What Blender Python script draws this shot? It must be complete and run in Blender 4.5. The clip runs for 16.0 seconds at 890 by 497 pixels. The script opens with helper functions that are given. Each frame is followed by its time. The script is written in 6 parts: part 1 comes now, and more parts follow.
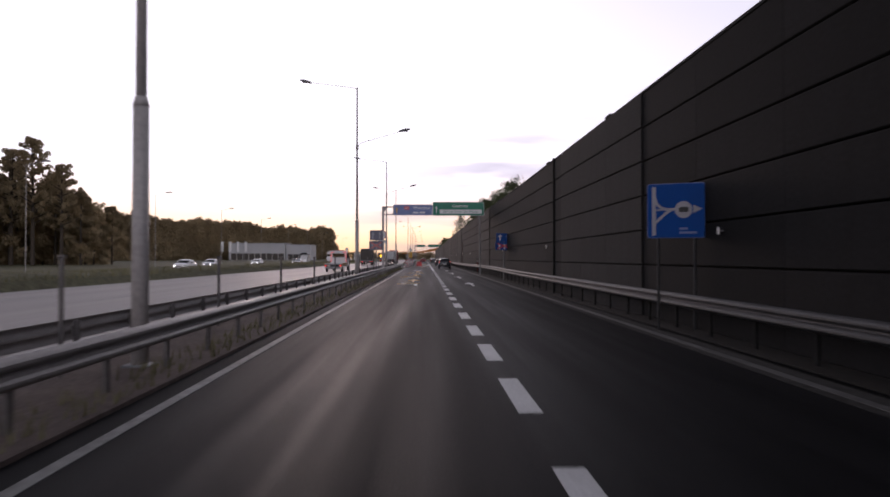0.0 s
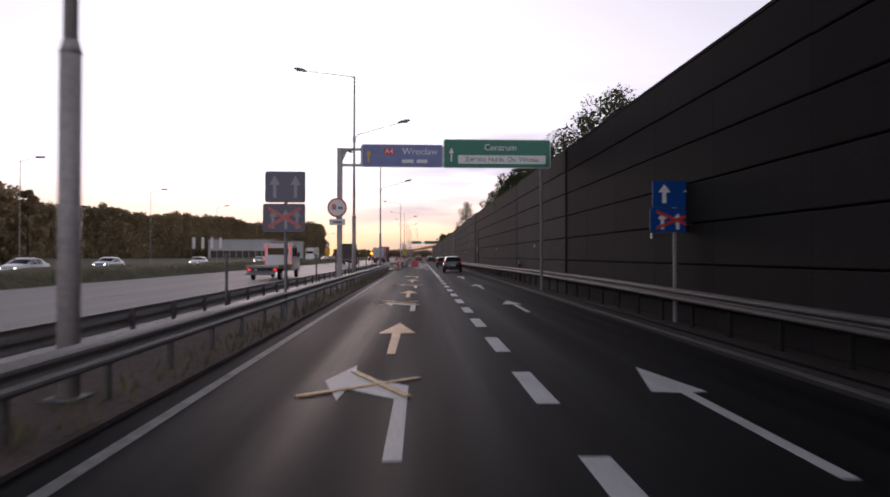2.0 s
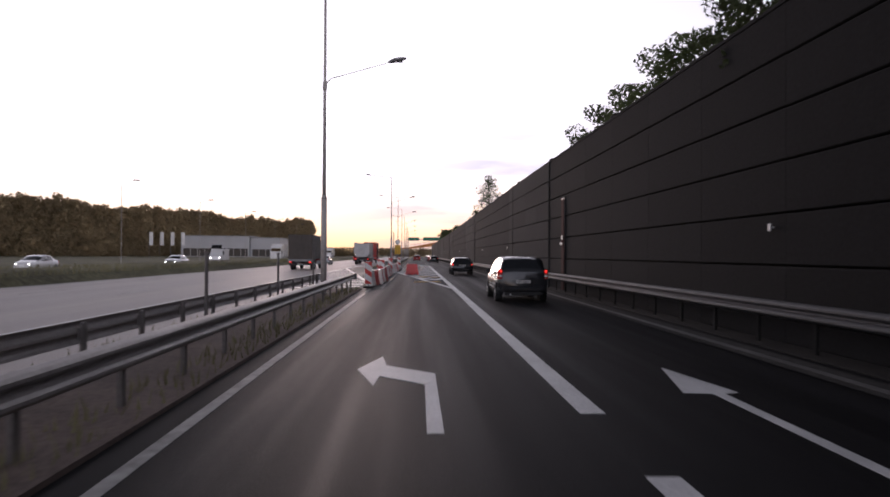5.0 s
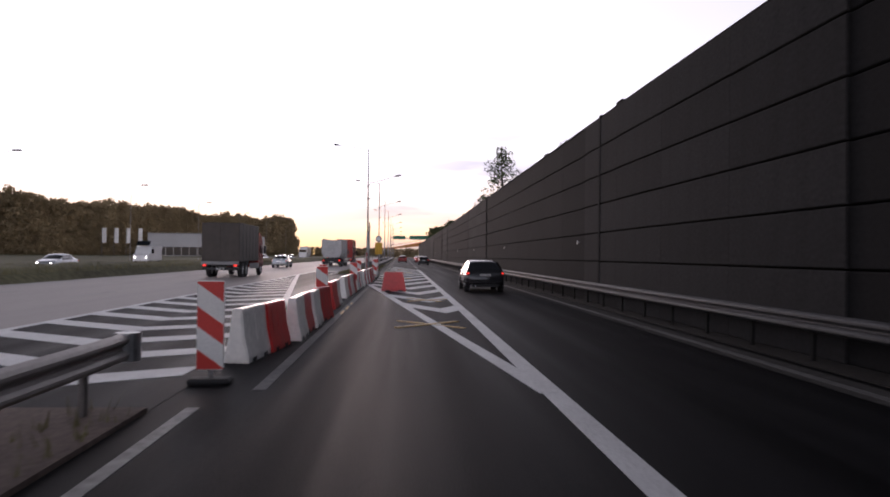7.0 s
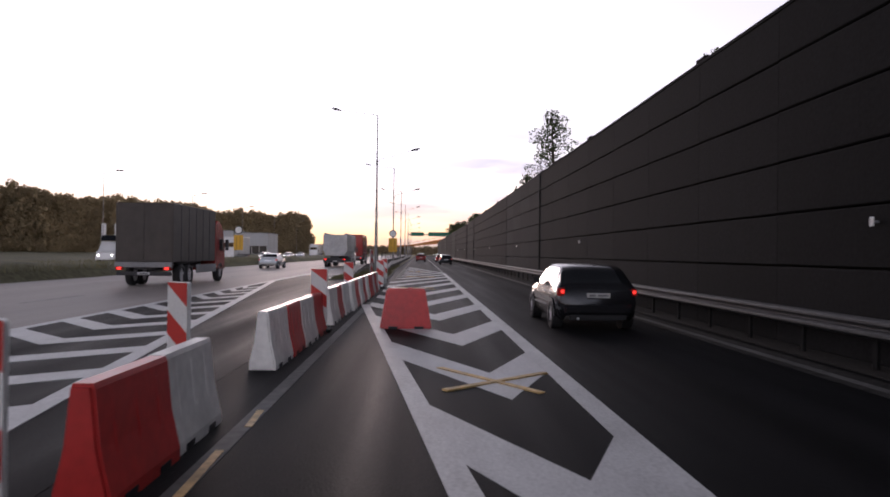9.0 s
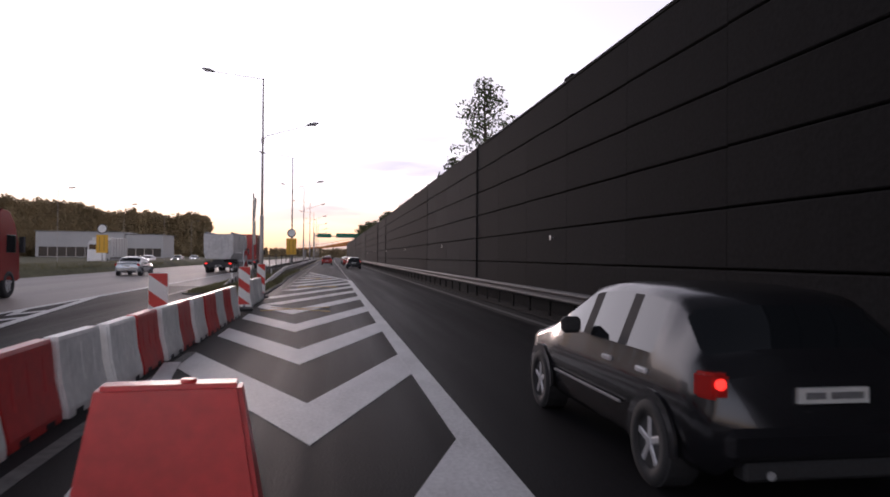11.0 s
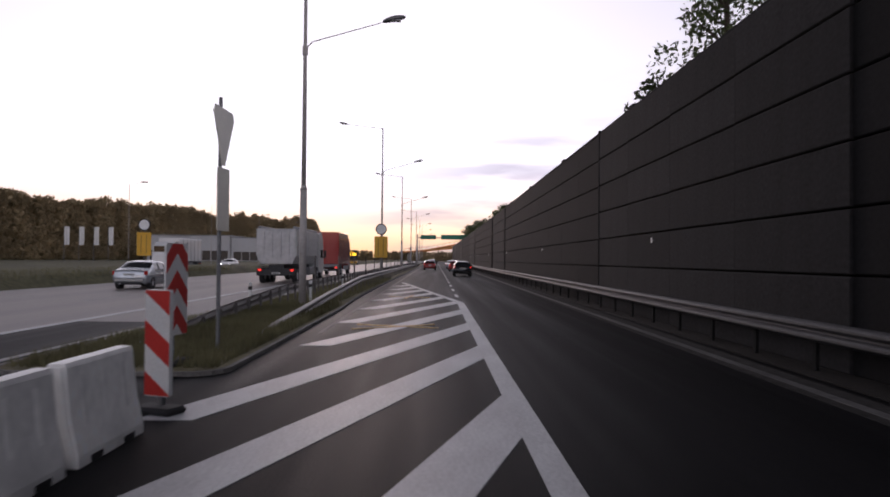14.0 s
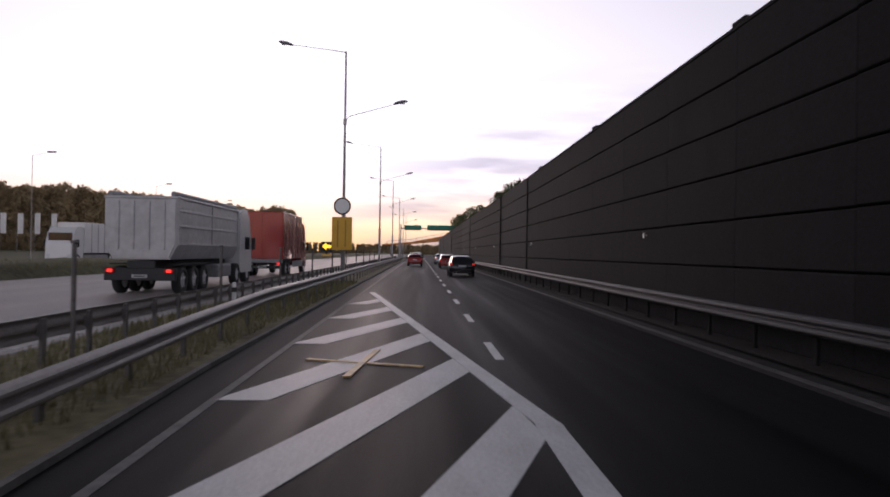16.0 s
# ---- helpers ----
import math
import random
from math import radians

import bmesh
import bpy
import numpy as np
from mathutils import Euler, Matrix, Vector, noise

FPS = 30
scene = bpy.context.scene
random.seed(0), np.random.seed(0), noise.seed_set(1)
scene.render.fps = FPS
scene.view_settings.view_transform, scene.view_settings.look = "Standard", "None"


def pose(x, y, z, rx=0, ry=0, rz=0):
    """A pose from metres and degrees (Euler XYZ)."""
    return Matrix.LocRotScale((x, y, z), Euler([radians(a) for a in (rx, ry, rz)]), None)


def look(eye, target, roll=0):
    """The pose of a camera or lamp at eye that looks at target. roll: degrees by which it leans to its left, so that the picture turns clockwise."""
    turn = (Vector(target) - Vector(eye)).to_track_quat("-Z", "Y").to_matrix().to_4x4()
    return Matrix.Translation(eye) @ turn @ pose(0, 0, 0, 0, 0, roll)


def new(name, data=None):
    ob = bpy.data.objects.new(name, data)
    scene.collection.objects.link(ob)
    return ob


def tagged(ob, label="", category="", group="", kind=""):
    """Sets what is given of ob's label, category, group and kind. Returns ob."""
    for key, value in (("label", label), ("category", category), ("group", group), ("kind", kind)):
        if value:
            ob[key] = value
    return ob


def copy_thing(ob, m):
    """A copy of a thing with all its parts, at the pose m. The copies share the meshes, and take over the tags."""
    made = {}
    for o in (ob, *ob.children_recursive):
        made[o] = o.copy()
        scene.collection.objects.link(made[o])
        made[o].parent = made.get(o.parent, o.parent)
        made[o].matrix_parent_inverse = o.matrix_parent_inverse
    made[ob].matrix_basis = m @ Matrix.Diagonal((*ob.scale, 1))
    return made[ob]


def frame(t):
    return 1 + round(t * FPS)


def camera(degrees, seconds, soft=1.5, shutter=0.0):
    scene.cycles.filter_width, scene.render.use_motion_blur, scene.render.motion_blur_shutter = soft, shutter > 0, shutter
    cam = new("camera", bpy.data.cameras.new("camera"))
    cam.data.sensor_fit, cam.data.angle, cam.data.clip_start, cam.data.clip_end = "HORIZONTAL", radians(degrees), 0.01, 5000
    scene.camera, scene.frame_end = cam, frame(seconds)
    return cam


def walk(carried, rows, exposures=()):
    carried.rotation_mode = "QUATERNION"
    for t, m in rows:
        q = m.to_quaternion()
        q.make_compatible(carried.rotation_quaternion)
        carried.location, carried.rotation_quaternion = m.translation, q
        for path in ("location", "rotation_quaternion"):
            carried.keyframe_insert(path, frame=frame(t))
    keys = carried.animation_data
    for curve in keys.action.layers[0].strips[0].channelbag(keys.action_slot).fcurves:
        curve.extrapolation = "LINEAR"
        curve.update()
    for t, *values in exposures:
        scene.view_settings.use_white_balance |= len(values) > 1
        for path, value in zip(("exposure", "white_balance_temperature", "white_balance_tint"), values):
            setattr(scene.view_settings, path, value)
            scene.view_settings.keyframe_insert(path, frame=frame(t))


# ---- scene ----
cam = camera(64.0, 16.0, soft=1.8, shutter=0.2)
PATH = [
    (0.0, pose(-1.131, -0.000, 1.65, 90.75, -0.00, -1.64)),
    (0.5, pose(-1.247, 9.082, 1.65, 90.66, -0.12, -2.03)),
    (1.0, pose(-1.294, 18.071, 1.65, 90.72, -0.32, -2.11)),
    (1.5, pose(-1.348, 27.330, 1.65, 90.50, 0.14, -2.08)),
    (2.0, pose(-1.439, 36.511, 1.65, 90.59, -0.12, -2.02)),
    (2.5, pose(-1.545, 45.359, 1.65, 90.72, -0.27, -2.06)),
    (3.0, pose(-1.610, 53.619, 1.65, 90.74, -0.36, -1.77)),
    (3.5, pose(-1.688, 62.040, 1.65, 90.47, 0.13, -1.95)),
    (4.0, pose(-1.769, 69.529, 1.65, 90.52, -0.03, -2.08)),
    (6.5, pose(-1.865, 102.733, 1.65, 90.50, -0.84, -2.74)),
    (7.0, pose(-1.841, 109.471, 1.65, 90.56, -0.63, -3.43)),
    (7.5, pose(-1.842, 114.955, 1.65, 90.36, -0.59, -2.77)),
    (8.0, pose(-1.877, 119.202, 1.65, 90.35, -0.43, -2.25)),
    (8.5, pose(-1.912, 123.366, 1.65, 90.32, -0.78, -2.01)),
    (9.0, pose(-1.914, 126.378, 1.65, 90.38, -0.73, -1.98)),
    (9.5, pose(-1.893, 129.319, 1.65, 90.51, -0.29, -2.28)),
    (10.0, pose(-1.792, 131.812, 1.65, 90.49, -0.89, -4.90)),
    (10.2, pose(-1.740, 132.850, 1.65, 90.50, -0.85, -6.75)),
    (11.2, pose(-1.130, 138.600, 1.65, 90.65, -0.50, -9.20)),
    (12.3, pose(-0.460, 144.900, 1.65, 90.80, -0.10, -4.35)),
    (12.5, pose(-0.400, 146.213, 1.65, 90.83, -0.02, -2.79)),
    (13.0, pose(-0.603, 149.580, 1.65, 90.85, -0.54, -0.26)),
    (13.5, pose(-0.785, 153.637, 1.65, 90.84, -0.54, -0.32)),
    (14.0, pose(-0.951, 157.928, 1.65, 90.85, -0.50, -0.76)),
    (14.5, pose(-1.016, 162.780, 1.65, 90.97, -0.53, -1.05)),
    (15.0, pose(-1.096, 167.496, 1.65, 90.69, -0.51, -1.33)),
    (15.5, pose(-1.190, 172.604, 1.65, 90.38, -0.64, -1.63)),
    (16.0, pose(-1.273, 177.966, 1.65, 90.33, -0.88, -2.05)),
]
walk(cam, PATH, exposures=[(t, e, 6050.0, 27.0) for t, e in ((0.0, -0.48), (2.0, -0.58), (3.0, -0.42), (6.5, -0.32), (12.5, -0.32), (13.5, -0.48), (16.0, -0.62))])

# ---- sky, sun and exposure ----
SUN_ELEV, SUN_LEFT = 4.0, 8.0          # degrees above the horizon and left of the road's line
world = bpy.data.worlds.new("evening_sky")
scene.world = world
world.use_nodes = True
wn, wl = world.node_tree.nodes, world.node_tree.links
wn.clear()
w_out = wn.new("ShaderNodeOutputWorld")
w_bg = wn.new("ShaderNodeBackground")
w_sky = wn.new("ShaderNodeTexSky")
w_sky.sky_type, w_sky.sun_disc = "NISHITA", False
w_sky.sun_elevation, w_sky.sun_rotation = radians(SUN_ELEV), radians(-SUN_LEFT)
w_sky.air_density, w_sky.dust_density, w_sky.ozone_density = 1.0, 1.6, 1.0
w_bg.inputs["Strength"].default_value = 1.0
# bright haze evens out the glow: value / (1 + value / PEAK)
GAIN, PEAK = 0.8, 1.7
w_gain, w_one, w_even = (wn.new("ShaderNodeVectorMath") for _ in range(3))
w_gain.operation, w_one.operation, w_even.operation = "SCALE", "MULTIPLY_ADD", "DIVIDE"
w_gain.inputs["Scale"].default_value = GAIN
w_one.inputs[1].default_value, w_one.inputs[2].default_value = (1 / PEAK,) * 3, (1.0,) * 3
# thin haze pales the evening colours
w_pale = wn.new("ShaderNodeHueSaturation")
w_pale.inputs["Saturation"].default_value = 0.28
w_tint = wn.new("ShaderNodeMix")
w_tint.data_type, w_tint.blend_type = "RGBA", "MULTIPLY"
w_tint.inputs["Factor"].default_value = 1.0
w_low_tint = wn.new("ShaderNodeValToRGB")       # from the warm horizon up to the white sky
for e, (at, c) in zip((w_low_tint.color_ramp.elements[0], w_low_tint.color_ramp.elements.new(0.35), w_low_tint.color_ramp.elements[1]),
                      ((0.0, (1.0, 0.63, 0.25, 1)), (0.35, (1.0, 0.93, 0.7, 1)), (1.0, (1.0, 0.985, 0.985, 1)))):
    e.position, e.color = at, c
w_high = wn.new("ShaderNodeMapRange")
w_high.inputs["From Min"].default_value, w_high.inputs["From Max"].default_value = 0.0, 0.12
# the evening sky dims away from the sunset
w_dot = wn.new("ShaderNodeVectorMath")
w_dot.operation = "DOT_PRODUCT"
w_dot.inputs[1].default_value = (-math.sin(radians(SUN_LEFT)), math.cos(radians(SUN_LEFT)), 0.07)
w_fall = wn.new("ShaderNodeMapRange")
w_fall.interpolation_type = "SMOOTHSTEP"
w_fall.inputs["From Min"].default_value, w_fall.inputs["From Max"].default_value = -0.2, 0.85
w_fall.inputs["To Min"].default_value, w_fall.inputs["To Max"].default_value = 1.0, 1.3
w_back = wn.new("ShaderNodeMapRange")       # unseen glow added opposite the sunset to brighten faces turned that way
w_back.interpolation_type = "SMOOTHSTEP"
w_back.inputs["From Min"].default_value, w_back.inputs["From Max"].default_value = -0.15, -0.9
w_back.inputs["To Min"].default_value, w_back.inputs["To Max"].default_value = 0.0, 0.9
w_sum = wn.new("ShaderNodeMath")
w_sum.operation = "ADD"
w_dim = wn.new("ShaderNodeVectorMath")
w_dim.operation = "SCALE"
# low banks of evening cloud, stretched flat
w_co = wn.new("ShaderNodeTexCoord")
w_map = wn.new("ShaderNodeMapping")
w_map.inputs["Scale"].default_value = (1.0, 1.0, 7.0)
w_map.inputs["Location"].default_value = (0.35, 0.0, 0.2)
w_noise = wn.new("ShaderNodeTexNoise")
w_noise.inputs["Scale"].default_value, w_noise.inputs["Detail"].default_value = 4.0, 6.0
w_ramp = wn.new("ShaderNodeMapRange")
w_ramp.inputs["From Min"].default_value, w_ramp.inputs["From Max"].default_value = 0.43, 0.6
w_sep = wn.new("ShaderNodeSeparateXYZ")
w_low = wn.new("ShaderNodeMapRange")
w_low.inputs["From Min"].default_value, w_low.inputs["From Max"].default_value = 0.26, 0.06
w_scale = wn.new("ShaderNodeMath")
w_scale.operation = "MULTIPLY"
w_mix = wn.new("ShaderNodeMix")
w_mix.data_type = "RGBA"
w_mix.inputs["B"].default_value = (0.5, 0.475, 0.54, 1.0)
wl.new(w_co.outputs["Generated"], w_map.inputs["Vector"])
wl.new(w_co.outputs["Generated"], w_sep.inputs["Vector"])
wl.new(w_sep.outputs["Z"], w_low.inputs["Value"])
wl.new(w_map.outputs["Vector"], w_noise.inputs["Vector"])
wl.new(w_noise.outputs["Fac"], w_ramp.inputs["Value"])
wl.new(w_ramp.outputs["Result"], w_scale.inputs[0])
w_east = wn.new("ShaderNodeMapRange")       # the cloud thickens to the right of the road
w_east.inputs["From Min"].default_value, w_east.inputs["From Max"].default_value = -0.14, 0.1
w_east.inputs["To Min"].default_value = 0.1
w_where = wn.new("ShaderNodeMath")
w_where.operation = "MULTIPLY"
wl.new(w_sep.outputs["X"], w_east.inputs["Value"])
wl.new(w_east.outputs["Result"], w_where.inputs[0])
wl.new(w_low.outputs["Result"], w_where.inputs[1])
wl.new(w_where.outputs["Value"], w_scale.inputs[1])
wl.new(w_scale.outputs["Value"], w_mix.inputs["Factor"])
wl.new(w_sky.outputs["Color"], w_gain.inputs[0])
wl.new(w_gain.outputs["Vector"], w_one.inputs[0])
wl.new(w_gain.outputs["Vector"], w_even.inputs[0])
wl.new(w_one.outputs["Vector"], w_even.inputs[1])
wl.new(w_even.outputs["Vector"], w_pale.inputs["Color"])
wl.new(w_sep.outputs["Z"], w_high.inputs["Value"])
wl.new(w_high.outputs["Result"], w_low_tint.inputs["Fac"])
wl.new(w_pale.outputs["Color"], w_tint.inputs["A"])
wl.new(w_low_tint.outputs["Color"], w_tint.inputs["B"])
wl.new(w_tint.outputs["Result"], w_mix.inputs["A"])
wl.new(w_co.outputs["Generated"], w_dot.inputs[0])
wl.new(w_dot.outputs["Value"], w_fall.inputs["Value"])
wl.new(w_mix.outputs["Result"], w_dim.inputs[0])
# and towards the zenith
w_zen = wn.new("ShaderNodeMapRange")
w_zen.interpolation_type = "SMOOTHSTEP"
w_zen.inputs["From Min"].default_value, w_zen.inputs["From Max"].default_value = 0.4, 0.8
w_zen.inputs["To Min"].default_value, w_zen.inputs["To Max"].default_value = 1.0, 0.12
w_both = wn.new("ShaderNodeMath")
w_both.operation = "MULTIPLY"
wl.new(w_sep.outputs["Z"], w_zen.inputs["Value"])
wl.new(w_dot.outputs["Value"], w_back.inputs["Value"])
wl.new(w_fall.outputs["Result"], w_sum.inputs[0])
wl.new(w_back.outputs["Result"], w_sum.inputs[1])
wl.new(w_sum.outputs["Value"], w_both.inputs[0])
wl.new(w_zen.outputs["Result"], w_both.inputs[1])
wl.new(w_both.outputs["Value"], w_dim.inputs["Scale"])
wl.new(w_dim.outputs["Vector"], w_bg.inputs["Color"])
wl.new(w_bg.outputs["Background"], w_out.inputs["Surface"])

sun_data = bpy.data.lights.new("sun", "SUN")
sun_data.energy, sun_data.angle, sun_data.color = 0.75, radians(12.0), (1.0, 0.8, 0.63)
sun = new("sun", sun_data)
sx, sy = -math.sin(radians(SUN_LEFT)), math.cos(radians(SUN_LEFT))
sun.matrix_world = look((sx * 300, sy * 300, 300 * math.tan(radians(SUN_ELEV))), (0, 0, 0))


# ---- materials ----
def material(name, color, rough=0.6, metal=0.0, vary=0.25, grain=40.0, patch=1.5, bump=0.0, glow=0.0, per_object=0.0, spec=0.5, coat=0.0, stretch=None, sheen=0.12):
    """A surface with grain and larger stains in object space; colours are base colours."""
    m = bpy.data.materials.new(name)
    m.use_nodes = True
    nodes, links = m.node_tree.nodes, m.node_tree.links
    b = nodes["Principled BSDF"]
    b.inputs["Roughness"].default_value, b.inputs["Metallic"].default_value = rough, metal
    b.inputs["Specular IOR Level"].default_value = spec
    b.inputs["Coat Weight"].default_value = coat
    co = nodes.new("ShaderNodeTexCoord")
    fine, wide = nodes.new("ShaderNodeTexNoise"), nodes.new("ShaderNodeTexNoise")
    fine.inputs["Scale"].default_value, fine.inputs["Detail"].default_value = grain, 4.0
    wide.inputs["Scale"].default_value, wide.inputs["Detail"].default_value = patch, 5.0
    links.new(co.outputs["Object"], fine.inputs["Vector"])
    run = nodes.new("ShaderNodeMapping")
    run.inputs["Scale"].default_value = stretch or (1.0, 1.0, 1.0)
    links.new(co.outputs["Object"], run.inputs["Vector"])
    links.new(run.outputs["Vector"], wide.inputs["Vector"])
    mixed = nodes.new("ShaderNodeMath")
    mixed.operation = "ADD"
    links.new(fine.outputs["Fac"], mixed.inputs[0])
    links.new(wide.outputs["Fac"], mixed.inputs[1])
    to = nodes.new("ShaderNodeMapRange")
    to.inputs["From Min"].default_value, to.inputs["From Max"].default_value = 0.72, 1.28
    to.inputs["To Min"].default_value, to.inputs["To Max"].default_value = 1.0 - vary, 1.0 + vary
    links.new(mixed.outputs["Value"], to.inputs["Value"])
    value = to.outputs["Result"]
    if per_object:
        info = nodes.new("ShaderNodeObjectInfo")
        r = nodes.new("ShaderNodeMapRange")
        r.inputs["To Min"].default_value, r.inputs["To Max"].default_value = 1.0 - per_object, 1.0 + per_object
        links.new(info.outputs["Random"], r.inputs["Value"])
        mul = nodes.new("ShaderNodeMath")
        mul.operation = "MULTIPLY"
        links.new(value, mul.inputs[0])
        links.new(r.outputs["Result"], mul.inputs[1])
        value = mul.outputs["Value"]
    col = nodes.new("ShaderNodeVectorMath")
    col.operation = "SCALE"
    col.inputs[0].default_value = color
    links.new(value, col.inputs["Scale"])
    links.new(col.outputs["Vector"], b.inputs["Base Color"])
    rr = nodes.new("ShaderNodeMapRange")
    rr.inputs["To Min"].default_value, rr.inputs["To Max"].default_value = max(0.02, rough - sheen), min(1.0, rough + sheen)
    links.new(wide.outputs["Fac"], rr.inputs["Value"])
    links.new(rr.outputs["Result"], b.inputs["Roughness"])
    if bump:
        bm_node = nodes.new("ShaderNodeBump")
        bm_node.inputs["Strength"].default_value, bm_node.inputs["Distance"].default_value = bump, 0.02
        links.new(fine.outputs["Fac"], bm_node.inputs["Height"])
        links.new(bm_node.outputs["Normal"], b.inputs["Normal"])
    if glow:
        b.inputs["Emission Color"].default_value = (*color, 1.0)
        b.inputs["Emission Strength"].default_value = glow
    return m


